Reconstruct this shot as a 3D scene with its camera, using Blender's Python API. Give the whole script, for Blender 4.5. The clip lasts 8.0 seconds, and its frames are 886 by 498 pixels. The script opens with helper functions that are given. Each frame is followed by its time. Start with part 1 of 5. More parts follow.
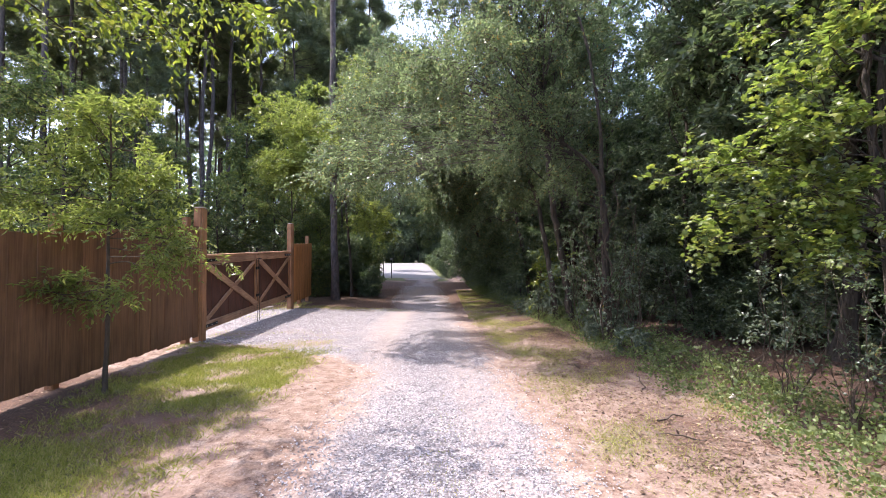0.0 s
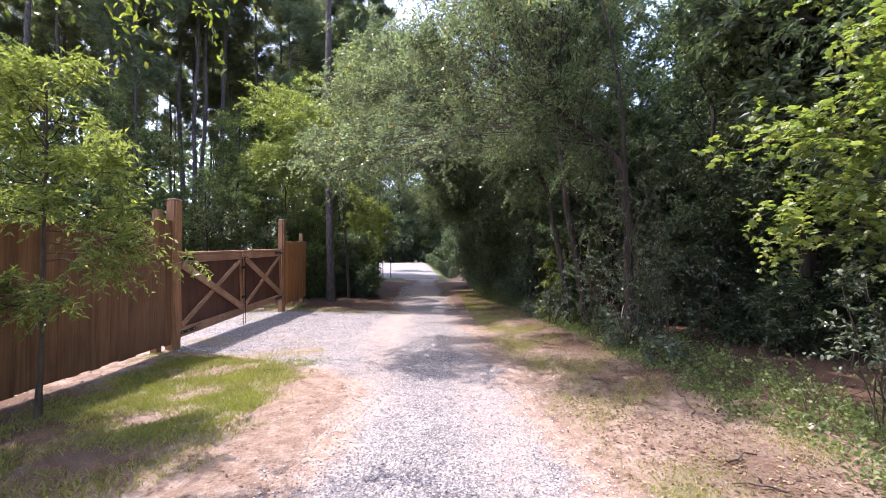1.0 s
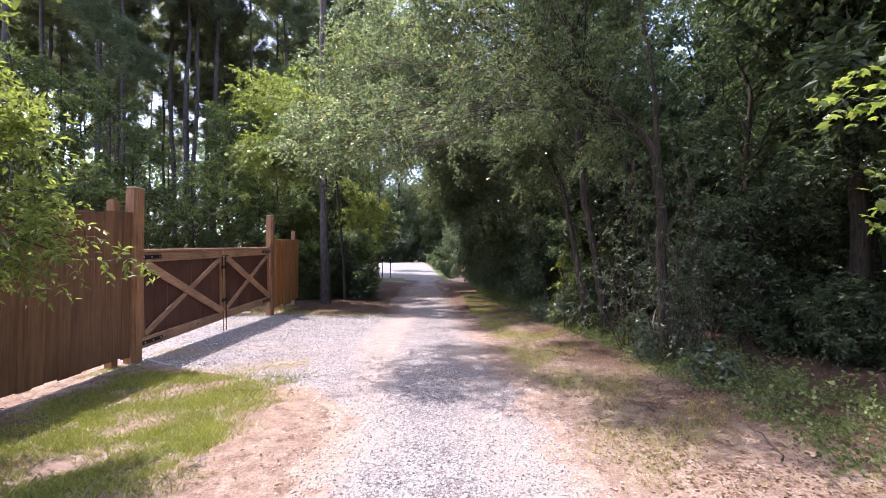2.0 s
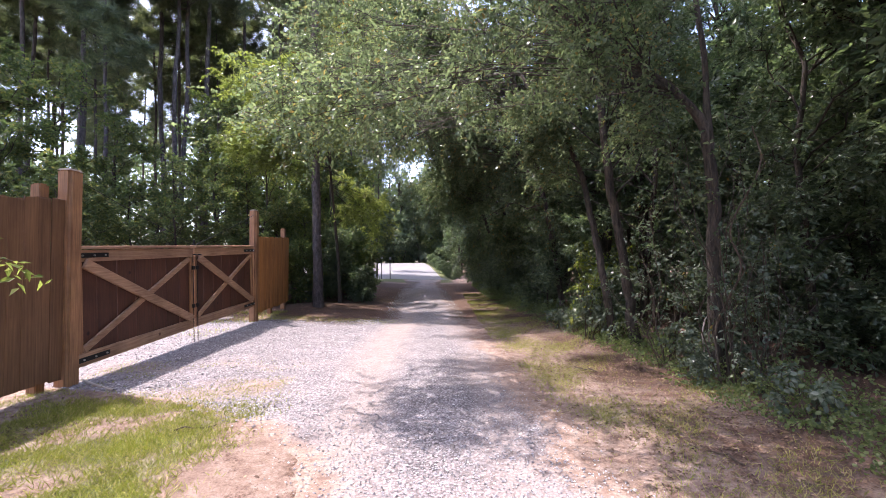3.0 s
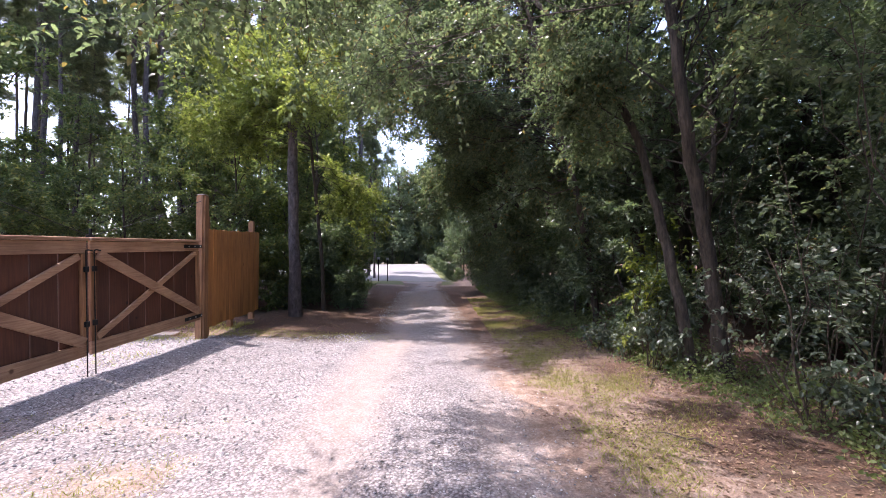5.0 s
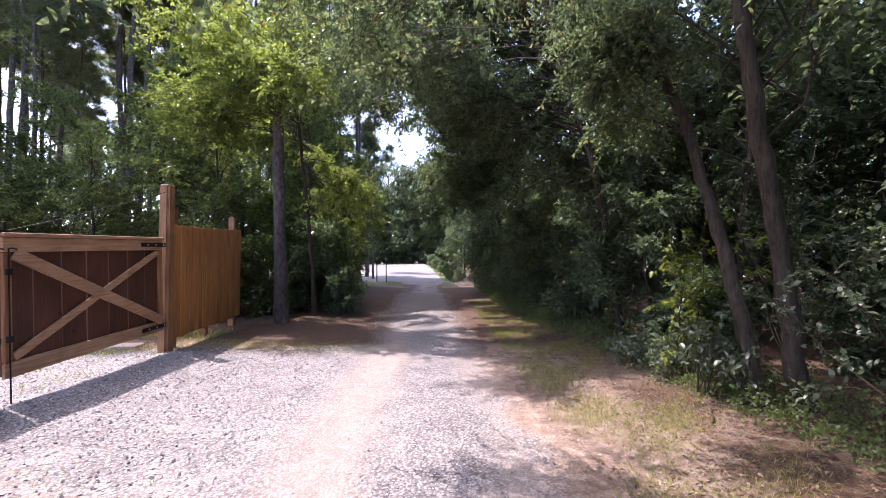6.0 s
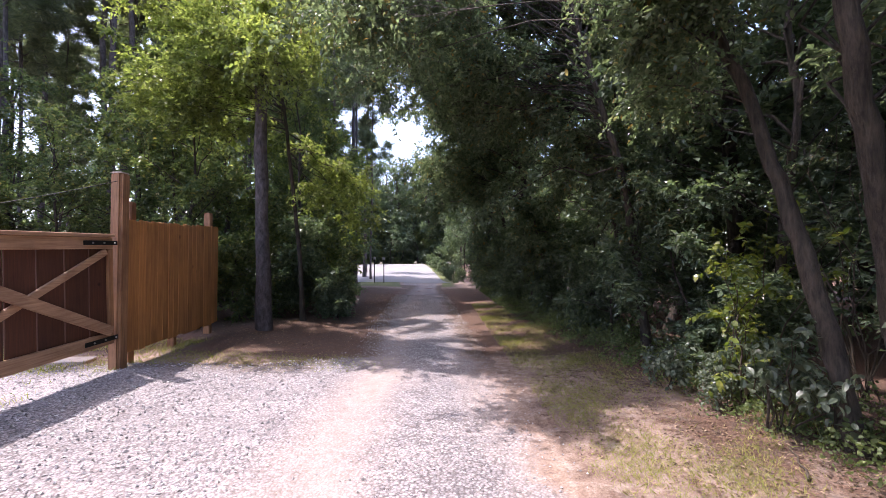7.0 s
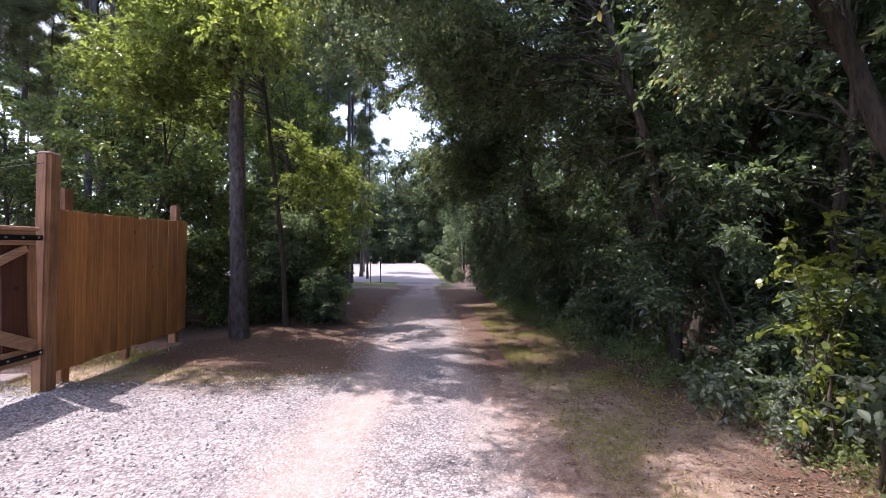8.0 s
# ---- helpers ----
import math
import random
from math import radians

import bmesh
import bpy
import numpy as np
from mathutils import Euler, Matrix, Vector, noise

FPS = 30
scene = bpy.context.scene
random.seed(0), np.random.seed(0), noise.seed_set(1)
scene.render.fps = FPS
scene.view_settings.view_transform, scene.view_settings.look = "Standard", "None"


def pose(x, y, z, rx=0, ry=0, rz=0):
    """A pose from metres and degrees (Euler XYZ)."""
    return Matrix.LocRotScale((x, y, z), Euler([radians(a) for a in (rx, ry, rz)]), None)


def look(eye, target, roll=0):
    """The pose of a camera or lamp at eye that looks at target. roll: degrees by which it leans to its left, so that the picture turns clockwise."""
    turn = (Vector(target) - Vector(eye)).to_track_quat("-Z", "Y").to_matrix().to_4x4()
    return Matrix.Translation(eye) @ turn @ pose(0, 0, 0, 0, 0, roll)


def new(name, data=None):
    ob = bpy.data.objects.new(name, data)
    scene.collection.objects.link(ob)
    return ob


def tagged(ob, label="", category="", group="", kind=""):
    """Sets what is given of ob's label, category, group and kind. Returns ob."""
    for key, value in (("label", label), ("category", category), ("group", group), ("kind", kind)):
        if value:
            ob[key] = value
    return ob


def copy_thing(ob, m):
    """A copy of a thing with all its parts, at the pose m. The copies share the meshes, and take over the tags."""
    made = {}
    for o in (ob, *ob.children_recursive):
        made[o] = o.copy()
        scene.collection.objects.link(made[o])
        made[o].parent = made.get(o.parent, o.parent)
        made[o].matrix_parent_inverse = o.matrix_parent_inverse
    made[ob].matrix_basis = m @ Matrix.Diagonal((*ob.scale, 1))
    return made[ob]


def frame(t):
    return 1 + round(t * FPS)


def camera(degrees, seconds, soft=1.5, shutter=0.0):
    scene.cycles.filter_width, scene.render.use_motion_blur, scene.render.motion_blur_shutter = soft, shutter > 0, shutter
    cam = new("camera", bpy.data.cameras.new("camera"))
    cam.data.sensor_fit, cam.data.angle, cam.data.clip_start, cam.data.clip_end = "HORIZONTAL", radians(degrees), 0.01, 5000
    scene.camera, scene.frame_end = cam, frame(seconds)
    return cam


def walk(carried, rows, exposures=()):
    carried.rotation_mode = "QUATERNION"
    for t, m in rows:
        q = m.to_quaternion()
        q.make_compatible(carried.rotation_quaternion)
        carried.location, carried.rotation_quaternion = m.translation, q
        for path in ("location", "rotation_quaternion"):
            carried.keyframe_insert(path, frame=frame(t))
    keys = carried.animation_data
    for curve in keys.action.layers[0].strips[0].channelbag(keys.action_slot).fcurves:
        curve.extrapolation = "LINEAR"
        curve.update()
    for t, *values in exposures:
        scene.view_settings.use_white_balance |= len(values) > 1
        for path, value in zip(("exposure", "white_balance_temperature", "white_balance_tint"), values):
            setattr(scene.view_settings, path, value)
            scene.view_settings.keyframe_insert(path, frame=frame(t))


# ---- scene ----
# ---- the camera and its walk ----
cam = camera(95.4, 8.0, soft=0.6)
METRES, EYE = 7.2, 1.39
ROWS = [
    (0.0, 0.0, 0.0, 0.0, 0.02, 1.87, 0.47),
    (0.5, -0.0045, 0.0523, -0.0014, 0.01, 1.85, 0.48),
    (1.0, -0.0091, 0.1051, -0.0026, 0.0, 1.83, 0.49),
    (1.5, -0.0132, 0.1622, -0.004, 0.01, 1.8, 0.5),
    (3.0, -0.025, 0.36, -0.0072, 0.12, 1.92, 0.56),
    (3.5, -0.0281, 0.4306, -0.0094, 0.15, 1.93, 0.59),
    (4.0, -0.0299, 0.4986, -0.0109, 0.16, 1.96, 0.56),
    (4.5, -0.0317, 0.5671, -0.0107, 0.16, 2.03, 0.55),
    (6.0, -0.038, 0.7613, -0.0081, 0.17, 2.08, 0.59),
    (6.5, -0.0409, 0.8211, -0.0069, 0.11, 2.06, 0.55),
    (7.0, -0.041, 0.8791, -0.0055, 0.06, 2.02, 0.62),
    (7.5, -0.0367, 0.9376, -0.0056, -0.01, 2.01, 0.53),
    (8.0, -0.0373, 0.9985, -0.0043, -0.06, 1.96, 0.45),
]
walk(cam, [(t, pose(METRES * x, METRES * y, EYE + METRES * z, 90 + pitch, roll, yaw)) for t, x, y, z, yaw, pitch, roll in ROWS],
     [(0.0, 2.06, 6290, 21), (3.0, 2.07, 6300, 25), (8.0, 2.08, 6220, 26)])

# ---- sky, sun, exposure ----
SUN_WAY = Vector((-0.44, 0.17, 1.0)).normalized()
world = bpy.data.worlds.new("sky")
scene.world = world
world.use_nodes = True
sky = world.node_tree.nodes.new("ShaderNodeTexSky")
sky.sky_type, sky.sun_disc = "NISHITA", False
sky.sun_elevation = math.asin(SUN_WAY.z)
sky.sun_rotation = math.atan2(SUN_WAY.x, SUN_WAY.y) % (2 * math.pi)
sky.air_density, sky.dust_density = 1.0, 3.0
back = world.node_tree.nodes["Background"]
world.node_tree.links.new(sky.outputs[0], back.inputs[0])
back.inputs[1].default_value = 0.15
sun = new("sun", bpy.data.lights.new("sun", "SUN"))
sun.data.energy, sun.data.angle, sun.data.color = 2.35, radians(0.6), (1.0, 0.95, 0.87)
sun.matrix_world = look(SUN_WAY * 60, (0, 0, 0))


# ---- materials ----
def shader(name):
    m = bpy.data.materials.new(name)
    m.use_nodes = True
    t = m.node_tree
    return m, t, t.nodes["Principled BSDF"], t.nodes["Material Output"]


def node(t, kind, **props):
    n = t.nodes.new(kind)
    for k, v in props.items():
        if k in n.inputs:
            n.inputs[k].default_value = v
    return n


def coords(t, scale=(1, 1, 1), source="Object"):
    c = t.nodes.new("ShaderNodeTexCoord")
    m = t.nodes.new("ShaderNodeMapping")
    m.inputs["Scale"].default_value = scale
    t.links.new(c.outputs[source], m.inputs["Vector"])
    return m.outputs["Vector"]


def noise_of(t, vec, scale, detail=4.0, rough=0.6):
    n = node(t, "ShaderNodeTexNoise", Scale=scale, Detail=detail, Roughness=rough)
    t.links.new(vec, n.inputs["Vector"])
    return n.outputs["Fac"]


def ramp(t, fac, stops):
    r = t.nodes.new("ShaderNodeValToRGB")
    e = r.color_ramp.elements
    while len(e) < len(stops):
        e.new(0.5)
    for s, (p, c) in zip(e, stops):
        s.position, s.color = p, (*c, 1) if len(c) == 3 else c
    t.links.new(fac, r.inputs["Fac"])
    return r.outputs["Color"]


def mixed(t, fac, a, b, how="MIX"):
    m = t.nodes.new("ShaderNodeMix")
    m.data_type, m.blend_type = "RGBA", how
    for sock, v in ((m.inputs[0], fac), (m.inputs[6], a), (m.inputs[7], b)):
        if isinstance(v, (int, float)):
            sock.default_value = v
        elif isinstance(v, tuple):
            sock.default_value = (*v, 1)
        else:
            t.links.new(v, sock)
    return m.outputs[2]


def bumped(t, bsdf, height, strength, distance):
    b = node(t, "ShaderNodeBump", Strength=strength, Distance=distance)
    t.links.new(height, b.inputs["Height"])
    t.links.new(b.outputs["Normal"], bsdf.inputs["Normal"])


def math_of(t, op, a, b):
    m = t.nodes.new("ShaderNodeMath")
    m.operation, m.use_clamp = op, True
    for sock, v in ((m.inputs[0], a), (m.inputs[1], b)):
        if isinstance(v, (int, float)):
            sock.default_value = v
        else:
            t.links.new(v, sock)
    return m.outputs[0]


def attribute(t, name):
    a = t.nodes.new("ShaderNodeAttribute")
    a.attribute_name = name
    return a.outputs["Fac"]


def leaf_material(name, stops, through_light=0.5, gloss=0.36, glow=(1.3, 1.42, 0.78)):
    """Leaves: each one its own tint; light passes through the blade."""
    m, t, b, out = shader(name)
    g = t.nodes.new("ShaderNodeNewGeometry")
    tint = ramp(t, g.outputs["Random Per Island"], stops)
    v = noise_of(t, coords(t), 1.3, 2.0)
    tint = mixed(t, 0.6, tint, ramp(t, v, [(0.3, (0.75, 0.75, 0.75)), (0.7, (1.3, 1.3, 1.15))]), "MULTIPLY")
    t.links.new(tint, b.inputs["Base Color"])
    b.inputs["Roughness"].default_value = gloss
    tr = t.nodes.new("ShaderNodeBsdfTranslucent")
    t.links.new(mixed(t, 1.0, tint, glow, "MULTIPLY"), tr.inputs["Color"])
    mx = t.nodes.new("ShaderNodeMixShader")
    mx.inputs[0].default_value = through_light
    t.links.new(b.outputs[0], mx.inputs[1])
    t.links.new(tr.outputs[0], mx.inputs[2])
    t.links.new(mx.outputs[0], out.inputs["Surface"])
    return m


def bark_material(name, dark, light, stretch=(9, 9, 1.6)):
    m, t, b, out = shader(name)
    v = coords(t, stretch)
    n = noise_of(t, v, 3.0, 6.0, 0.7)
    w = noise_of(t, coords(t, (1, 1, 0.5)), 1.7, 3.0)
    c = mixed(t, 0.5, ramp(t, n, [(0.33, dark), (0.66, light)]), ramp(t, w, [(0.35, (0.6, 0.62, 0.6)), (0.65, (1.25, 1.2, 1.15))]), "MULTIPLY")
    t.links.new(c, b.inputs["Base Color"])
    b.inputs["Roughness"].default_value = 0.9
    bumped(t, b, n, 1.0, 0.04)
    return m


def wood_material(name, dark, light, rough=0.62, along="z"):
    """Stained timber: grain along the board, knots, streaks of weathering, each piece its own tint."""
    m, t, b, out = shader(name)
    s = {"z": (26, 26, 1.3), "x": (1.3, 26, 26), "y": (26, 1.3, 26)}[along]
    o = t.nodes.new("ShaderNodeObjectInfo")
    tc = t.nodes.new("ShaderNodeTexCoord")
    add = t.nodes.new("ShaderNodeVectorMath")
    add.operation = "MULTIPLY_ADD"
    t.links.new(o.outputs["Random"], add.inputs[0])
    add.inputs[1].default_value = (37, 53, 71)
    t.links.new(tc.outputs["Object"], add.inputs[2])
    mp = t.nodes.new("ShaderNodeMapping")
    mp.inputs["Scale"].default_value = s
    t.links.new(add.outputs[0], mp.inputs["Vector"])
    g = noise_of(t, mp.outputs[0], 2.2, 5.0, 0.65)
    c = ramp(t, g, [(0.3, dark), (0.7, light)])
    stain = noise_of(t, add.outputs[0], 2.3, 4.0, 0.6)
    c = mixed(t, 0.75, c, ramp(t, stain, [(0.3, (0.55, 0.5, 0.48)), (0.55, (1, 1, 1)), (0.75, (1.25, 1.2, 1.12))]), "MULTIPLY")
    c = mixed(t, 0.8, c, ramp(t, o.outputs["Random"], [(0.0, (0.84, 0.83, 0.81)), (0.5, (1, 1, 1)), (1.0, (1.14, 1.13, 1.10))]), "MULTIPLY")
    k = node(t, "ShaderNodeTexVoronoi", Scale=3.1)
    t.links.new(add.outputs[0], k.inputs["Vector"])
    c = mixed(t, 1.0, c, ramp(t, k.outputs["Distance"], [(0.04, (0.3, 0.22, 0.18)), (0.09, (1, 1, 1))]), "MULTIPLY")
    t.links.new(c, b.inputs["Base Color"])
    b.inputs["Roughness"].default_value = rough
    bumped(t, b, g, 0.35, 0.004)
    return m


def plain_material(name, colour, rough, metal=0.0):
    m, t, b, out = shader(name)
    n = noise_of(t, coords(t), 14.0, 4.0)
    t.links.new(mixed(t, 0.7, colour, ramp(t, n, [(0.3, (0.65, 0.65, 0.65)), (0.7, (1.2, 1.2, 1.2))]), "MULTIPLY"), b.inputs["Base Color"])
    b.inputs["Roughness"].default_value, b.inputs["Metallic"].default_value = rough, metal
    return m


def clay_colour(t, v, mid, fine):
    """Red clay, the same on the ground and where the drive's gravel thins out."""
    clay = ramp(t, mid, [(0.3, (0.155, 0.096, 0.070)), (0.5, (0.26, 0.183, 0.140)), (0.7, (0.37, 0.295, 0.245))])
    grit = node(t, "ShaderNodeTexVoronoi", Scale=55.0)
    t.links.new(v, grit.inputs["Vector"])
    clay = mixed(t, ramp(t, grit.outputs["Distance"], [(0.12, (0.7, 0.7, 0.7)), (0.22, (0, 0, 0))]), clay, ramp(t, grit.outputs["Color"], [(0.2, (0.07, 0.045, 0.03)), (0.6, (0.22, 0.15, 0.1)), (0.9, (0.42, 0.38, 0.35))]))
    return mixed(t, 0.6, clay, ramp(t, fine, [(0.35, (0.5, 0.45, 0.42)), (0.6, (1.15, 1.15, 1.15))]), "MULTIPLY")


def ground_material():
    """Red-orange clay with grass and leaf litter, by the share of each laid on the sheet."""
    m, t, b, out = shader("clay_ground")
    v = coords(t)
    big, mid, fine = noise_of(t, v, 0.9, 5.0), noise_of(t, v, 7.0, 5.0, 0.7), noise_of(t, v, 60.0, 4.0, 0.7)
    clay = clay_colour(t, v, mid, fine)
    litter = ramp(t, fine, [(0.3, (0.032, 0.020, 0.014)), (0.5, (0.090, 0.056, 0.038)), (0.68, (0.17, 0.115, 0.080))])
    turf = ramp(t, fine, [(0.32, (0.05, 0.06, 0.017)), (0.55, (0.12, 0.135, 0.04)), (0.75, (0.23, 0.20, 0.09))])

    def share(name):
        s = math_of(t, "ADD", attribute(t, name), math_of(t, "MULTIPLY", big, 0.5))
        s = math_of(t, "SUBTRACT", s, 0.25)
        return ramp(t, math_of(t, "ADD", math_of(t, "MULTIPLY", s, 0.75), math_of(t, "MULTIPLY", mid, 0.3)), [(0.34, (0, 0, 0)), (0.68, (1, 1, 1))])
    c = mixed(t, share("litter"), clay, litter)
    debris = noise_of(t, v, 5.5, 8.0, 0.8)
    d = math_of(t, "ADD", debris, math_of(t, "MULTIPLY", math_of(t, "SUBTRACT", attribute(t, "litter"), 0.25), 0.22))
    scraps = ramp(t, fine, [(0.34, (0.046, 0.024, 0.015)), (0.55, (0.125, 0.066, 0.040)), (0.7, (0.22, 0.138, 0.088))])
    c = mixed(t, ramp(t, d, [(0.53, (0, 0, 0)), (0.62, (0.9, 0.9, 0.9))]), c, scraps)
    c = mixed(t, share("turf"), c, turf)
    t.links.new(c, b.inputs["Base Color"])
    b.inputs["Roughness"].default_value = 0.95
    h = math_of(t, "ADD", math_of(t, "MULTIPLY", fine, 0.5), math_of(t, "MULTIPLY", mid, 0.5))
    bumped(t, b, h, 0.9, 0.04)
    return m


def gravel_material():
    """Packed crushed stone, pale grey, with clay showing through in the wheel tracks and at the edges; clay and litter
    also darken the far end for shade.
    """
    m, t, b, out = shader("gravel_road")
    v = coords(t)
    mid, fine = noise_of(t, v, 7.0, 5.0, 0.7), noise_of(t, v, 60.0, 4.0, 0.7)
    broad = noise_of(t, v, 2.2, 5.0, 0.65)
    vo = node(t, "ShaderNodeTexVoronoi", Scale=54.0)
    t.links.new(v, vo.inputs["Vector"])
    stone = ramp(t, vo.outputs["Color"], [(0.1, (0.12, 0.113, 0.118)), (0.45, (0.25, 0.235, 0.24)), (0.9, (0.40, 0.378, 0.383))])
    stone = mixed(t, 1.0, stone, ramp(t, vo.outputs["Distance"], [(0.3, (1, 1, 1)), (0.75, (0.50, 0.45, 0.43))]), "MULTIPLY")
    stone = mixed(t, 0.8, stone, ramp(t, broad, [(0.35, (0.78, 0.76, 0.76)), (0.65, (1.12, 1.10, 1.08))]), "MULTIPLY")
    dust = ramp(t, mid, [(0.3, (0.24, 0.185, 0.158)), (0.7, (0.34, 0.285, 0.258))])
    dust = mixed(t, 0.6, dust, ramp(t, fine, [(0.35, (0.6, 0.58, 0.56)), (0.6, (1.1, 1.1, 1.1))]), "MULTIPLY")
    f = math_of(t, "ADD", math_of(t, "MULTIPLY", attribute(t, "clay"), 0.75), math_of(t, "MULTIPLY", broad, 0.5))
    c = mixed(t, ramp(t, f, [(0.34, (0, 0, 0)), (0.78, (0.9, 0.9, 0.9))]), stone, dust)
    g = math_of(t, "ADD", attribute(t, "edge"), math_of(t, "MULTIPLY", math_of(t, "SUBTRACT", broad, 0.3), 0.9))
    g = math_of(t, "ADD", math_of(t, "MULTIPLY", g, 0.8), math_of(t, "MULTIPLY", math_of(t, "SUBTRACT", fine, 0.3), 0.5))
    c = mixed(t, ramp(t, g, [(0.42, (0, 0, 0)), (0.86, (1, 1, 1))]), c, clay_colour(t, v, mid, fine))
    litter = ramp(t, fine, [(0.3, (0.032, 0.020, 0.014)), (0.5, (0.090, 0.056, 0.038)), (0.68, (0.17, 0.115, 0.080))])
    k = math_of(t, "ADD", attribute(t, "leafy"), math_of(t, "SUBTRACT", mid, 0.5))
    c = mixed(t, ramp(t, k, [(0.3, (0, 0, 0)), (0.75, (0.9, 0.9, 0.9))]), c, litter)
    t.links.new(c, b.inputs["Base Color"])
    b.inputs["Roughness"].default_value = 0.9
    bumped(t, b, math_of(t, "SUBTRACT", 1.0, vo.outputs["Distance"]), 0.6, 0.009)
    return m


def stone_material():
    m, t, b, out = shader("loose_stone")
    g = t.nodes.new("ShaderNodeNewGeometry")
    c = ramp(t, g.outputs["Random Per Island"], [(0.0, (0.13, 0.12, 0.122)), (0.35, (0.28, 0.265, 0.268)), (0.8, (0.42, 0.40, 0.40)), (1.0, (0.55, 0.53, 0.525))])
    t.links.new(mixed(t, 0.4, c, ramp(t, noise_of(t, coords(t), 60.0), [(0.3, (0.7, 0.7, 0.7)), (0.7, (1.15, 1.15, 1.15))]), "MULTIPLY"), b.inputs["Base Color"])
    b.inputs["Roughness"].default_value = 0.85
    return m


M_GROUND, M_GRAVEL, M_STONE = ground_material(), gravel_material(), stone_material()
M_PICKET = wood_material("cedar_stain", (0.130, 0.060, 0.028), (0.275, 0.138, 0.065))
# Over twice as bright as M_PICKET, and more orange.
M_PANEL = wood_material("bright_cedar_stain", (0.36, 0.145, 0.042), (0.62, 0.285, 0.098))
M_POST = wood_material("post_stain", (0.205, 0.095, 0.045), (0.41, 0.21, 0.10))
M_RAIL = wood_material("rail_stain", (0.29, 0.15, 0.085), (0.54, 0.33, 0.20), along="x")
M_BACK = wood_material("gate_board_stain", (0.062, 0.020, 0.011), (0.12, 0.042, 0.021))
M_IRON = plain_material("black_iron", (0.02, 0.02, 0.02), 0.5, 0.6)
M_STEEL = plain_material("galvanised_steel", (0.5, 0.5, 0.5), 0.4, 0.9)
# Pale wood and stone; on the post caps it stands for sunlight.
M_PALE = plain_material("bleached_and_sunlit", (0.45, 0.39, 0.33), 0.85)
M_PAVE = plain_material("pale_asphalt", (0.20, 0.193, 0.193), 0.9)
M_BARK_OAK = bark_material("oak_bark", (0.022, 0.017, 0.013), (0.108, 0.084, 0.064))
M_BARK_PINE = bark_material("pine_bark", (0.04, 0.031, 0.029), (0.16, 0.13, 0.125), (6, 6, 2.5))
M_TWIG = bark_material("twig_bark", (0.05, 0.038, 0.026), (0.16, 0.12, 0.085))
M_OAK = leaf_material("small_oak_leaf", [(0.0, (0.076, 0.103, 0.070)), (0.5, (0.126, 0.162, 0.108)), (0.93, (0.184, 0.222, 0.146)), (1.0, (0.22, 0.15, 0.06))], 0.57, 0.27, (1.38, 1.47, 0.92))
M_SAPLING = leaf_material("sapling_leaf", [(0.0, (0.125, 0.155, 0.05)), (0.6, (0.20, 0.235, 0.08)), (1.0, (0.29, 0.31, 0.115))], 0.55, 0.3)
M_YELLOW = leaf_material("sunlit_maple_leaf", [(0.0, (0.11, 0.15, 0.028)), (0.6, (0.17, 0.205, 0.042)), (1.0, (0.25, 0.25, 0.06))], 0.5)
M_MAPLE = leaf_material("maple_leaf", [(0.0, (0.105, 0.150, 0.045)), (0.6, (0.165, 0.21, 0.062)), (1.0, (0.25, 0.265, 0.08))], 0.5, 0.4)
M_UNDER = leaf_material("understory_leaf", [(0.0, (0.072, 0.100, 0.050)), (0.5, (0.127, 0.166, 0.078)), (0.9, (0.197, 0.228, 0.104)), (1.0, (0.29, 0.25, 0.09))], 0.55, 0.3)
M_WOODS = leaf_material("woods_leaf", [(0.0, (0.074, 0.105, 0.070)), (0.6, (0.123, 0.166, 0.110)), (1.0, (0.193, 0.233, 0.146))], 0.45, 0.28)
M_WEED = leaf_material("weed_leaf", [(0.0, (0.095, 0.13, 0.055)), (0.6, (0.155, 0.195, 0.08)), (1.0, (0.24, 0.275, 0.125))], 0.45, 0.5)
M_BROAD = leaf_material("pale_broad_leaf", [(0.0, (0.080, 0.105, 0.072)), (0.6, (0.125, 0.155, 0.110)), (1.0, (0.23, 0.26, 0.20))], 0.4, 0.34, (1.15, 1.3, 0.85))
M_NEEDLE = leaf_material("pine_needle", [(0.0, (0.10, 0.127, 0.09)), (0.6, (0.162, 0.19, 0.13)), (1.0, (0.23, 0.25, 0.165))], 0.45, 0.45)
M_GRASS = leaf_material("grass_blade", [(0.0, (0.15, 0.175, 0.03)), (0.5, (0.245, 0.26, 0.055)), (0.8, (0.34, 0.315, 0.11)), (1.0, (0.40, 0.335, 0.19))], 0.35, 0.6)
M_LITTER = leaf_material("dead_leaf", [(0.0, (0.045, 0.026, 0.018)), (0.45, (0.13, 0.078, 0.05)), (0.8, (0.22, 0.145, 0.10)), (1.0, (0.34, 0.25, 0.18))], 0.15, 0.8)


# ---- building helpers ----
def smooth(a, b, x):
    k = np.clip((np.asarray(x, float) - a) / (b - a), 0, 1)
    return k * k * (3 - 2 * k)


def soft_noise(x, y, s, seed=0.0):
    """Cheap smooth noise over the plan, -1 to 1."""
    x, y = np.asarray(x, float) * s + seed, np.asarray(y, float) * s - seed
    return (np.sin(1.7 * x + 1.3 * np.sin(1.1 * y + seed)) + np.sin(2.3 * y + 1.7 * np.sin(0.9 * x - 2 * seed)) + 0.6 * np.sin(3.9 * x - 3.1 * y + seed)) / 2.6


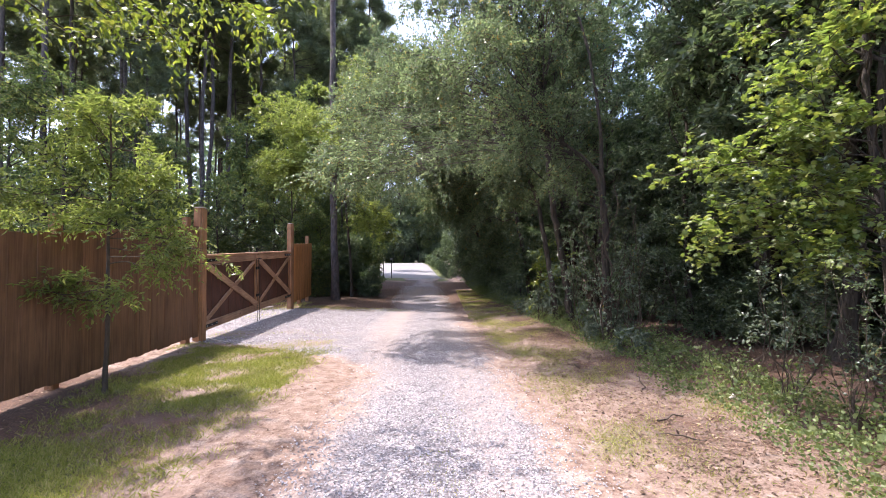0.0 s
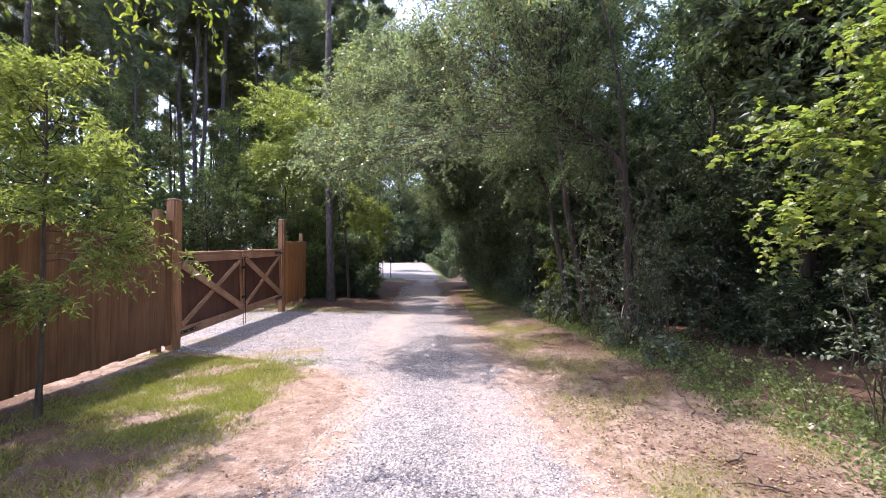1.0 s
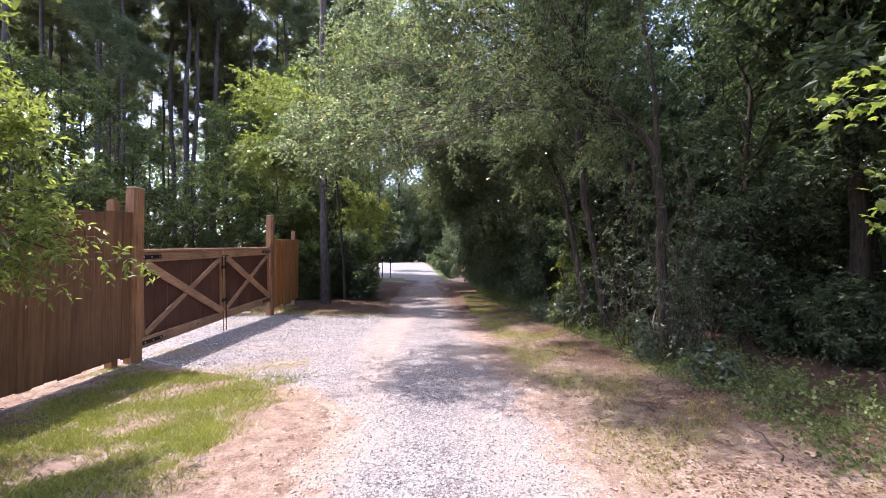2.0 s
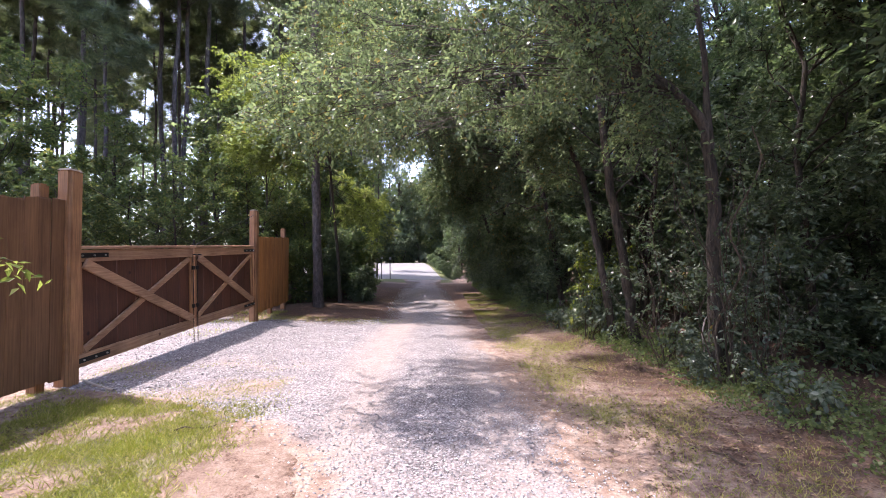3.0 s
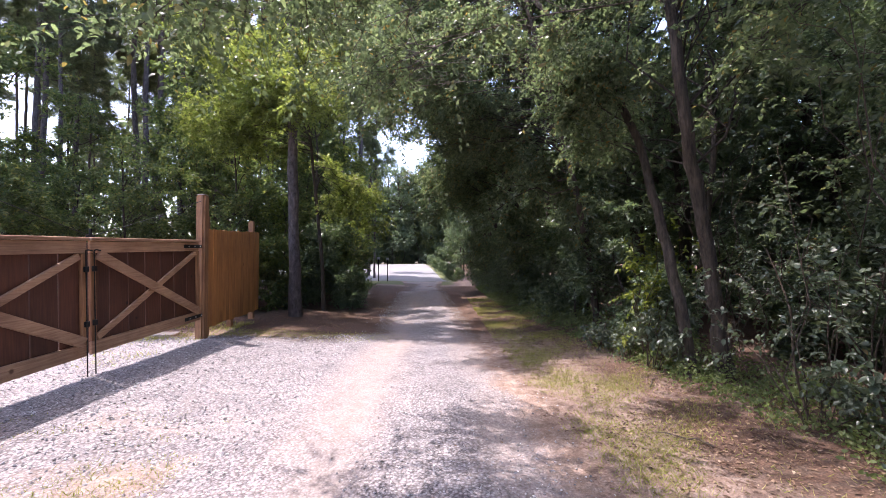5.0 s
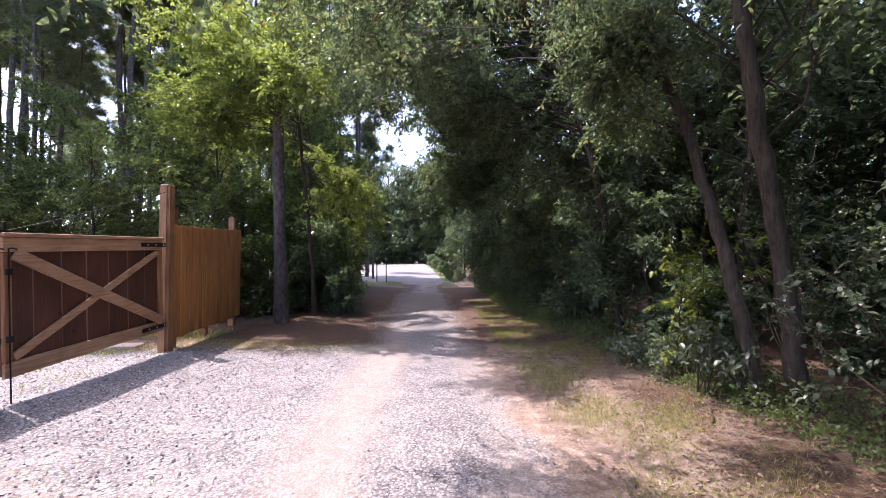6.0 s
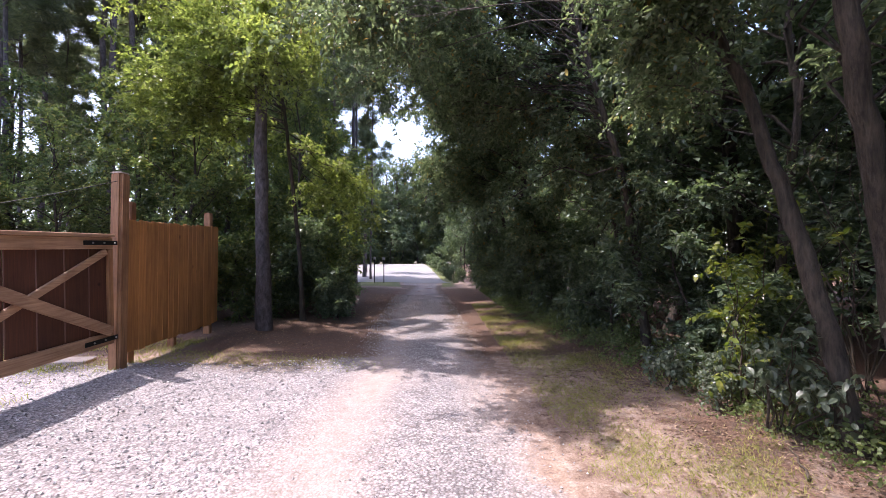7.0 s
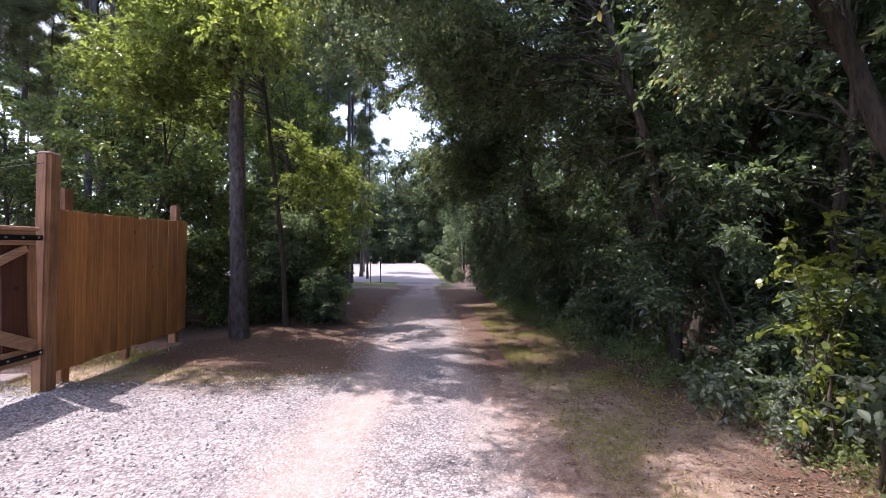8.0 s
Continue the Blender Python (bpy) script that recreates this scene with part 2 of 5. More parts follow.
def gz(x, y):
    """Height of the ground."""
    x, y = np.asarray(x, float), np.asarray(y, float)
    left = 0.11 * smooth(-2.0, -4.3, x) * smooth(-2, 9, y)
    bank = 0.02 * smooth(1.7, 2.6, x) - 0.12 * smooth(2.9, 4.5, x) + 0.2 * smooth(6, 12, x)
    tracks = -0.018 * (np.exp(-((x - 0.55 + 0.035 * y) / 0.28) ** 2) + np.exp(-((x + 0.85 + 0.035 * y) / 0.28) ** 2)) * smooth(32, 26, y)
    far = 1.15 * smooth(38, 72, y)
    return left + bank + tracks + far + 0.012 * soft_noise(x, y, 1.3, 2.0) + 0.006 * soft_noise(x, y, 4.7, 5.0)


def road_left(y):
    y = np.asarray(y, float)
    edge = np.interp(y, [-6, 2.4, 4.5, 5.4, 6.0, 6.5, 7.1, 11.2, 11.7, 12.3, 15, 20, 28, 34], [-1.25, -1.2, -1.15, -1.25, -1.9, -2.9, -7.5, -7.5, -3.0, -1.65, -1.9, -2.2, -2.6, -3.4])
    return edge + 0.10 * soft_noise(y * 0, y, 2.1, 1.0) + 0.05 * soft_noise(y * 0, y, 6.1, 3.0)


def road_right(y):
    y = np.asarray(y, float)
    edge = np.interp(y, [-6, 2.4, 4.6, 8, 10, 12.2, 15, 21, 28, 34], [1.1, 1.05, 0.92, 0.72, 0.62, 0.42, 0.3, 0.0, -0.4, -0.3])
    return edge + 0.08 * soft_noise(y * 0, y, 2.3, 7.0) + 0.05 * soft_noise(y * 0, y, 6.7, 9.0)


def verge_right(y):
    """Where the weeds of the wood's edge begin."""
    return np.interp(y, [-6, 2.4, 5, 8, 10, 12, 15, 18, 24, 34], [2.45, 2.4, 2.5, 2.3, 2.1, 2.0, 1.75, 1.55, 1.0, 1.2])


def mesh_of(name, verts, faces, attributes=None, flat=True):
    """A mesh out of arrays: vertices n x 3, faces m x 3 or m x 4."""
    verts, faces = np.asarray(verts, np.float32), np.asarray(faces, np.int32)
    me = bpy.data.meshes.new(name)
    me.vertices.add(len(verts))
    me.vertices.foreach_set("co", verts.ravel())
    k = faces.shape[1]
    me.loops.add(faces.size)
    me.loops.foreach_set("vertex_index", faces.ravel())
    me.polygons.add(len(faces))
    me.polygons.foreach_set("loop_start", np.arange(0, faces.size, k, dtype=np.int32))
    me.polygons.foreach_set("loop_total", np.full(len(faces), k, np.int32))
    me.polygons.foreach_set("use_smooth", np.full(len(faces), not flat))
    for key, v in (attributes or {}).items():
        a = me.attributes.new(key, "FLOAT", "POINT")
        a.data.foreach_set("value", np.asarray(v, np.float32).ravel())
    me.update()
    return me


def thing(name, label, category, group="", kind="", at=None):
    e = new(name)
    if at is not None:
        e.matrix_world = at
    return tagged(e, label, category, group, kind)


def put(name, me, material, parent=None, label=""):
    """A mesh as one object, under a thing or a part."""
    if not me.materials:
        me.materials.append(material)
    ob = new(name, me)
    ob.parent = parent
    return tagged(ob, label)


def part(name, bm, material, parent, label=""):
    me = bpy.data.meshes.new(name)
    bm.to_mesh(me)
    bm.free()
    return put(name, me, material, parent, label)


def box(bm, lo, hi, bevel=0.004, turn=None):
    """A board with eased edges between two corners."""
    c, s = [(a + b) / 2 for a, b in zip(lo, hi)], [abs(b - a) for a, b in zip(lo, hi)]
    m = Matrix.Translation(c) @ (turn or Matrix()) @ Matrix.Diagonal((*s, 1))
    vs = bmesh.ops.create_cube(bm, size=1.0, matrix=m)["verts"]
    if bevel:
        es = list({e for v in vs for e in v.link_edges})
        bmesh.ops.bevel(bm, geom=es, offset=bevel, segments=1, affect="EDGES")
    return bm


def tubes(lines, sides=6):
    """Tapered tubes along polylines: a list of (points k x 3, radii k)."""
    vs, fs, n = [], [], 0
    ang = np.linspace(0, 2 * np.pi, sides, endpoint=False)
    for pts, rad in lines:
        pts, rad = np.asarray(pts, float), np.asarray(rad, float)
        d = np.gradient(pts, axis=0)
        d /= np.linalg.norm(d, axis=1)[:, None] + 1e-9
        ref = np.where(np.abs(d[:, 2:3]) > 0.9, np.array([[1.0, 0, 0]]), np.array([[0, 0, 1.0]]))
        u = np.cross(d, ref)
        u /= np.linalg.norm(u, axis=1)[:, None] + 1e-9
        w = np.cross(d, u)
        ring = pts[:, None] + rad[:, None, None] * (np.cos(ang)[None, :, None] * u[:, None] + np.sin(ang)[None, :, None] * w[:, None])
        k = len(pts)
        vs.append(ring.reshape(-1, 3))
        i = np.arange(k - 1)[:, None] * sides + np.arange(sides)[None]
        j = np.arange(k - 1)[:, None] * sides + (np.arange(sides)[None] + 1) % sides
        fs.append(np.stack([i, j, j + sides, i + sides], -1).reshape(-1, 4) + n)
        n += k * sides
    return np.concatenate(vs), np.concatenate(fs)


# ---- leaves ----
LEAF = {
    "slim": (np.array([(0, 0, 0), (0.42, 0.5, 0.10), (1, 0, -0.08), (0.42, -0.5, 0.10)]), np.array([(0, 3, 2), (0, 2, 1)])),
    "oval": (np.array([(0, 0, 0), (0.28, 0.42, 0.10), (0.7, 0.36, 0.08), (1, 0, -0.12), (0.7, -0.36, 0.08), (0.28, -0.42, 0.10)]), np.array([(0, 5, 1), (5, 4, 1), (4, 2, 1), (4, 3, 2)])),
    "broad": (np.array([(0, 0, 0), (0.12, 0.30, 0.06), (0.34, 0.50, 0.09), (0.60, 0.44, 0.06), (0.83, 0.22, -0.02), (1, 0, -0.16), (0.83, -0.22, -0.02), (0.60, -0.44, 0.06), (0.34, -0.50, 0.09), (0.12, -0.30, 0.06), (0.36, 0, 0.0), (0.7, 0, -0.04)]),
              np.array([(0, 10, 1), (1, 10, 2), (2, 10, 3), (3, 10, 11), (3, 11, 4), (4, 11, 5), (0, 9, 10), (9, 8, 10), (8, 7, 10), (7, 11, 10), (7, 6, 11), (6, 5, 11)])),
    "lobed": (np.array([(0, 0, 0), (0.05, 0.30, 0.02), (0.22, 0.62, -0.04), (0.38, 0.30, 0.05), (0.66, 0.48, -0.03), (0.66, 0.18, 0.04), (1, 0, -0.1), (0.66, -0.18, 0.04), (0.66, -0.48, -0.03), (0.38, -0.30, 0.05), (0.22, -0.62, -0.04), (0.05, -0.30, 0.02)]),
              np.array([(0, 2, 1), (0, 3, 2), (3, 5, 4), (0, 9, 3), (9, 7, 3), (7, 5, 3), (7, 6, 5), (9, 8, 7), (0, 10, 9), (0, 11, 10)])),
    "needles": (np.array([(0, 0.05, 0), (0, -0.05, 0), (1, 0, 0.2), (0, 0.05, 0), (0, -0.05, 0), (0.8, 0.6, -0.15), (0, 0.05, 0), (0, -0.05, 0), (0.8, -0.6, 0.1)]),
                np.array([(0, 1, 2), (3, 4, 5), (6, 7, 8)])),
    "blade": (np.array([(0, 0.5, 0), (0, -0.5, 0), (0.55, 0.3, 0.06), (0.55, -0.3, 0.06), (1, 0, -0.12)]), np.array([(0, 1, 3), (0, 3, 2), (2, 3, 4)])),
}


def unit(a):
    return a / (np.linalg.norm(a, axis=-1, keepdims=True) + 1e-9)


def leaf_mesh(name, kind, at, way, face, length, width):
    """Leaves of one shape: their stems, ways and upper sides (n x 3), lengths and widths (n)."""
    tv, tf = LEAF[kind]
    way = unit(way)
    across = unit(np.cross(face, way))
    up = np.cross(way, across)
    n, k = len(at), len(tv)
    v = at[:, None] + way[:, None] * (tv[None, :, 0:1] * length[:, None, None]) + across[:, None] * (tv[None, :, 1:2] * width[:, None, None]) + up[:, None] * (tv[None, :, 2:3] * length[:, None, None])
    f = tf[None] + (np.arange(n) * k)[:, None, None]
    return mesh_of(name, v.reshape(-1, 3), f.reshape(-1, 3))


def sprays(rng, at, way, reach, count, length, width, droop=0.35, flat=0.5):
    """Leaves set along short twigs: arrays for leaf_mesh."""
    n = len(at)
    way = unit(way)
    s = (np.arange(count) + 0.6) / count
    s = s[None] + rng.uniform(-0.3, 0.3, (n, count)) / count
    r = reach * rng.uniform(0.6, 1.3, (n, 1))
    p = at[:, None] + way[:, None] * (s * r)[..., None]
    p[..., 2] -= droop * r * s * s
    side = unit(np.cross(way, np.array([0, 0, 1.0])) + rng.normal(0, 0.15, (n, 3)))
    sign = np.where(np.arange(count) % 2 == 0, 1.0, -1.0)[None, :, None]
    lw = way[:, None] * 0.5 + side[:, None] * sign * 0.7 + rng.normal(0, 0.5, (n, count, 3))
    lw[..., 2] -= droop * 0.8
    face = np.array([0, 0, 1.0]) + rng.normal(0, flat, (n, count, 3))
    m = n * count
    size = rng.uniform(0.65, 1.25, m)
    return p.reshape(m, 3), lw.reshape(m, 3), face.reshape(m, 3), length * size, width * size * rng.uniform(0.8, 1.2, m)


def bend(rng, a, b, k=6, sag=0.0, wild=0.06):
    """A limb's line from a to b, a little crooked."""
    a, b = np.asarray(a, float), np.asarray(b, float)
    t = np.linspace(0, 1, k)[:, None]
    p = a + (b - a) * t
    size = np.linalg.norm(b - a)
    p[1:-1] += rng.normal(0, wild * size, (k - 2, 3)) * np.array([1, 1, 0.6])
    p[:, 2] += sag * size * np.sin(np.pi * t[:, 0])
    return p


def along(p, t):
    """Points and ways at shares t of a polyline."""
    k = (len(p) - 1) * np.clip(t, 0, 0.999)
    i = k.astype(int)
    f = (k - i)[:, None]
    return p[i] * (1 - f) + p[i + 1] * f, unit(p[i + 1] - p[i])


def branches(rng, limbs, radius, subs=7, sub_len=0.5, twigs=6, start=0.25, rise=0.15):
    """Side branches on limbs, and the places of twigs on them. Returns tube lines, twig places and ways."""
    lines, at, way = [], [], []
    for p, r0 in limbs:
        size = np.linalg.norm(p[-1] - p[0])
        lines.append((p, np.linspace(r0, max(0.003, r0 * 0.25), len(p))))
        ts = rng.uniform(start, 1.0, subs)
        base, d = along(p, ts)
        for b, w, t in zip(base, d, ts):
            o = unit(w * 0.5 + unit(rng.normal(0, 1, 3) * np.array([1, 1, 0.55])) * 0.9 + np.array([0, 0, rise]))
            ln = min(size * sub_len * (1.15 - 0.6 * t), 0.85) * rng.uniform(0.6, 1.2)
            q = bend(rng, b, b + o * ln, 4, 0.05, 0.07)
            lines.append((q, np.linspace(min(max(0.0035, r0 * 0.35), 0.02), 0.002, 4)))
            a, e = along(q, rng.uniform(0.15, 1.0, twigs))
            at.append(a)
            way.append(unit(e * 0.7 + rng.normal(0, 0.55, e.shape)))
        a, e = along(p, rng.uniform(0.6, 1.0, twigs))
        at.append(a)
        way.append(unit(e * 0.8 + rng.normal(0, 0.6, e.shape)))
    return lines, np.concatenate(at), np.concatenate(way)


def tree(name, label, category, seed, trunk, limbs, bark, leaf, material, group="", sides=8, subs=7, sub_len=0.5, twigs=6, start=0.25, rise=0.15, at=None, trunk_label="", clear=None):
    """A tree: trunk lines (points, first and last radius), limb lines (points, radius), leaf = (kind, reach, count, length, width, droop, flat)."""
    rng = np.random.default_rng(seed)
    e = thing(name, label, category, group, at=at)
    stem = []
    for p, r0, r1 in trunk:
        u, k = np.linspace(0, 1, len(p)), 5 * len(p)
        w = np.linspace(0, 1, k)
        q = np.stack([np.interp(w, u, p[:, i]) for i in range(3)], -1)
        for _ in range(3):
            q[1:-1] = (q[:-2] + 2 * q[1:-1] + q[2:]) / 4
        q[1:] += rng.normal(0, 0.10 * r0, (k - 1, 3))
        r = (r0 + (r1 - r0) * w) * rng.uniform(0.93, 1.08, k)
        r[:3] *= np.array([1.45, 1.2, 1.06])
        stem.append((q, r))
    lines, a, w = branches(rng, limbs, 0.05, subs, sub_len, twigs, start, rise)
    if clear:
        k = clear(a[:, 0], a[:, 1], a[:, 2])
        a, w = a[k], w[k]
        tips = np.array([p[-1] for p, _ in lines])
        k = clear(tips[:, 0], tips[:, 1], tips[:, 2])
        lines = [ln for ln, ok in zip(lines, k) if ok or len(ln[0]) > 7]
    v, f = tubes(stem, sides)
    stem_ob = put("trunk", mesh_of("trunk", v, f, flat=False), bark, e, trunk_label)
    v, f = tubes(lines, 3)
    put("branchwork", mesh_of("branchwork", v, f, flat=False), bark, stem_ob)
    kind, reach, count, ln, wd, droop, flat = leaf
    put("crown", leaf_mesh("crown", kind, *sprays(rng, a, w, reach, count, ln, wd, droop, flat)), material, e)
    return e


# ---- ground, driveway, road beyond ----
def lay_ground():
    def steps(fine_lo, fine_hi, step, reach):
        out, d, x = [], step, fine_hi
        while x < reach:
            d *= 1.22
            x += d
            out.append(x)
        low, d, x = [], step, fine_lo
        while x > -reach:
            d *= 1.22
            x -= d
            low.append(x)
        return np.array(low[::-1] + list(np.arange(fine_lo, fine_hi + 1e-6, step)) + out)
    xs, ys = steps(-8, 6, 0.12, 900), steps(-3, 22, 0.12, 900)
    X, Y = np.meshgrid(xs, ys)
    Z = gz(X, Y)
    n, m = X.shape
    i = (np.arange(n - 1)[:, None] * m + np.arange(m - 1)[None]).reshape(-1)
    faces = np.stack([i, i + 1, i + m + 1, i + m], -1)
    vr = verge_right(Y)
    lawn = smooth(-1.75, -2.05, X + 0.15 * soft_noise(X, Y, 2.7, 8.0)) * smooth(-4.0, -3.6, X) * smooth(6.7, 6.2, Y) * (1 - np.exp(-((X + 2.85) / 0.3) ** 2 - ((Y - 5.95) / 0.17) ** 2)) * smooth(3.7, 4.6, Y + 0.4 * soft_noise(X, Y, 2.0, 5.0))
    near = smooth(-1.9, -2.6, X) * smooth(3.3, 2.7, Y + 0.25 * soft_noise(X, Y, 2.4, 2.0))
    turf = np.maximum(0.75 * lawn * (0.7 + 0.5 * soft_noise(X, Y, 3.3, 1.0)), 0.7 * near)
    turf = np.maximum(turf, 0.45 * np.clip(soft_noise(X, Y, 1.9, 6.0), 0, 1) * smooth(0.8, 1.2, X) * smooth(2.6, 2.0, X))
    turf = np.maximum(turf, 0.6 * smooth(-4.6, -5.4, X) * smooth(8, 2, Y))
    turf = np.maximum(turf, 0.8 * smooth(27, 31, Y) * smooth(-14, -10, X) * smooth(0.9, 0.0, X))
    litter = np.maximum(smooth(vr + 0.1, vr + 0.9, X), 0.8 * smooth(11.6, 12.6, Y) * smooth(30, 26, Y))
    litter = np.maximum(litter, (0.42 + 0.36 * smooth(4.0, 6.0, Y)) * smooth(1.1, 1.9, X) * (0.85 + 0.5 * soft_noise(X, Y, 1.3, 3.0)))
    # Leaf litter here also puts the fence and sapling shade into the ground colour.
    litter = np.maximum(litter, smooth(-2.6, -3.3, X) * smooth(5.6, 4.4, Y))
    litter = np.maximum(litter, 0.6 * smooth(-1.7, -2.3, X) * smooth(4.3, 3.8, Y))
    litter = np.maximum(litter, smooth(-5.5, -7.5, X))
    litter = np.maximum(litter, smooth(3.0, 3.6, X))
    me = mesh_of("ground", np.stack([X, Y, Z], -1).reshape(-1, 3), faces, {"turf": np.clip(turf, 0, 1), "litter": np.clip(litter, 0, 1)}, flat=False)
    ob = put("ground", me, M_GROUND)
    tagged(ob, "red clay ground with patchy grass and leaf litter", "ground", kind="structure")


def lay_driveway():
    ys = np.arange(-6, 34.01, 0.1)
    k = 60
    L, R = road_left(ys), road_right(ys)
    s = np.linspace(0, 1, k)
    X = L[:, None] + (R - L)[:, None] * s[None]
    Y = ys[:, None] + 0 * X
    inset = np.minimum(X - L[:, None], R[:, None] - X)
    Z = gz(X, Y) + 0.008 - 0.03 * smooth(0.1, 0.0, inset)
    edge = smooth(0.6, 0.03, inset)
    wheel = 0.6 * np.exp(-((X + 1.15) / 0.42) ** 2) * smooth(6.0, 8.5, Y) * smooth(12.6, 11, Y)
    trail = 0.55 * (np.exp(-((X - 0.5 + 0.035 * Y) / 0.3) ** 2) + np.exp(-((X + 0.85 + 0.02 * Y) / 0.3) ** 2)) + 0.25 * soft_noise(X, Y, 0.9, 6.0)
    # Canopy shade over the far drive, put into its clay share.
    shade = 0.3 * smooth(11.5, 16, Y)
    bare = smooth(8.5, 7.3, Y) * smooth(5.6, 6.2, Y) * smooth(-1.2, -2.0, X) * np.clip(0.45 + 0.9 * soft_noise(X, Y, 2.2, 3.0) + 0.4 * soft_noise(X, Y, 5.1, 8.0), 0, 1)
    n, m = X.shape
    i = (np.arange(n - 1)[:, None] * m + np.arange(m - 1)[None]).reshape(-1)
    faces = np.stack([i, i + 1, i + m + 1, i + m], -1)
    # Beyond y = 12 dirt and litter also carry the canopy's shade in their colour.
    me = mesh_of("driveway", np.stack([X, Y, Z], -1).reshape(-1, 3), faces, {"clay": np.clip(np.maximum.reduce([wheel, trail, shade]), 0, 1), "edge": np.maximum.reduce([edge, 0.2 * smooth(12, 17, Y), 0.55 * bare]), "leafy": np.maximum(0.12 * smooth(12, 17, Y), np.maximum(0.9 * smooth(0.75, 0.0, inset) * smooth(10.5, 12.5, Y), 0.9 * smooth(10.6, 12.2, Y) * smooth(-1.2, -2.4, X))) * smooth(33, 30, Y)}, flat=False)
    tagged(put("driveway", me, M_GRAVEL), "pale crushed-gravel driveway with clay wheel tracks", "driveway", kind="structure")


def lay_far_road():
    ys = np.linspace(33.6, 75, 60)
    L = -45 + 0 * ys
    R = np.interp(ys, [33.6, 36, 47, 60, 75], [0.2, -0.3, -1.0, -2.2, -4.0])
    s = np.linspace(0, 1, 50) ** 0.7
    X = L[:, None] + (R - L)[:, None] * s[None]
    Y = ys[:, None] + 0 * X
    Z = gz(X, Y) + 0.03
    n, m = X.shape
    i = (np.arange(n - 1)[:, None] * m + np.arange(m - 1)[None]).reshape(-1)
    me = mesh_of("road", np.stack([X, Y, Z], -1).reshape(-1, 3), np.stack([i, i + 1, i + m + 1, i + m], -1), flat=False)
    tagged(put("road", me, M_PAVE), "sun-bleached pale asphalt road at the drive's end", "road", kind="structure")


lay_ground()
lay_driveway()
lay_far_road()

# ---- fence and gate ----
POST_A, POST_B, POST_C = (-4.10, 6.80), (-4.27, 11.27), (-4.56, 13.92)
rng_wood = random.Random(4)


def picket_meshes(height, material, count=5):
    out = []
    for i in range(count):
        bm = bmesh.new()
        w = 0.137 - 0.004 * rng_wood.random()
        box(bm, (-w / 2, -0.008, 0), (w / 2, 0.008, height), 0.003)
        for v in bm.verts:
            if v.co.z > height - 0.02:
                v.co.z += 0.008 * rng_wood.uniform(-1, 1)
            v.co.y += 0.006 * math.sin(3 * v.co.z + i) * (v.co.x / w + 0.5)
        me = bpy.data.meshes.new("picket")
        bm.to_mesh(me)
        bm.free()
        me.materials.append(material)
        out.append(me)
    return out


def square_post(bm, w, z0, z1, chamfer):
    """A squared timber post with eased corners and a shallow pyramid top."""
    vs = bmesh.ops.create_cube(bm, size=1.0, matrix=Matrix.Translation((0, 0, (z0 + z1) / 2)) @ Matrix.Diagonal((w, w, z1 - z0, 1)))["verts"]
    up = [e for e in bm.edges if abs(e.verts[0].co.z - e.verts[1].co.z) > 0.5]
    bmesh.ops.bevel(bm, geom=up, offset=chamfer, segments=3, affect="EDGES")
    top = [e for e in bm.edges if min(v.co.z for v in e.verts) > z1 - 1e-4]
    bmesh.ops.bevel(bm, geom=top, offset=0.015, segments=2, affect="EDGES")


def fence(start, end, top0, top1, low0, low1, posts, label, material):
    """Closeboarded fence: pickets on the road side of two rails and posts."""
    a, b = Vector((*start, 0)), Vector((*end, 0))
    d = b - a
    turn = math.degrees(math.atan2(d.y, d.x))
    run = d.length
    e = thing("fence", label, "fence", at=pose(a.x, a.y, 0, 0, 0, turn))
    slope = (top1 - top0) / run
    for name, off in (("rail", 0.32), ("rail", None)):
        bm = bmesh.new()
        box(bm, (0, 0.01, -0.045), (run, 0.05, 0.045), 0.003)
        z0 = (low0 + 0.25) if off else top0 - 0.3
        z1 = (low1 + 0.25) if off else top1 - 0.3
        for v in bm.verts:
            v.co.z += z0 + (z1 - z0) * v.co.x / run
        part(name, bm, M_RAIL, e)
    for s, tall, w in posts:
        p = a + d.normalized() * s
        g = float(gz(p.x, p.y))
        bm = bmesh.new()
        square_post(bm, w, g - 0.3, tall, 0.008)
        bmesh.ops.translate(bm, verts=bm.verts, vec=(s, 0.05 + w / 2, 0))
        part("post", bm, M_POST, e)
    meshes = picket_meshes(1.0, material)
    n = round(run / 0.1375)
    step = run / n
    for i in range(n):
        x = (i + 0.5) * step
        ob = new("picket", rng_wood.choice(meshes))
        ob.parent = e
        z0, z1 = low0 + (low1 - low0) * x / run, top0 + slope * x
        z0 += rng_wood.uniform(-0.012, 0.012)
        z1 += rng_wood.uniform(-0.012, 0.012)
        ob.matrix_basis = pose(x, rng_wood.uniform(-0.012, -0.006), z0, 0, rng_wood.uniform(-0.2, 0.2), rng_wood.uniform(-0.8, 0.8)) @ Matrix.Diagonal((step / 0.136, 1, z1 - z0, 1))
    return e


def gate_post(at, tall, w, label):
    g = float(gz(*at))
    e = thing("gate_post", label, "gate post", "gate posts", at=pose(at[0], at[1], 0, 0, 0, -2.5))
    bm = bmesh.new()
    square_post(bm, w, g - 0.3, tall - 0.004, 0.03)
    part("shaft", bm, M_POST, e)
    # The sun on the post's top, put into a paler cap.
    bm = bmesh.new()
    square_post(bm, w - 0.012, tall - 0.003, tall + 0.014, 0.03)
    part("cap", bm, M_PALE, e, "post cap with sunlight put into its pale colour")


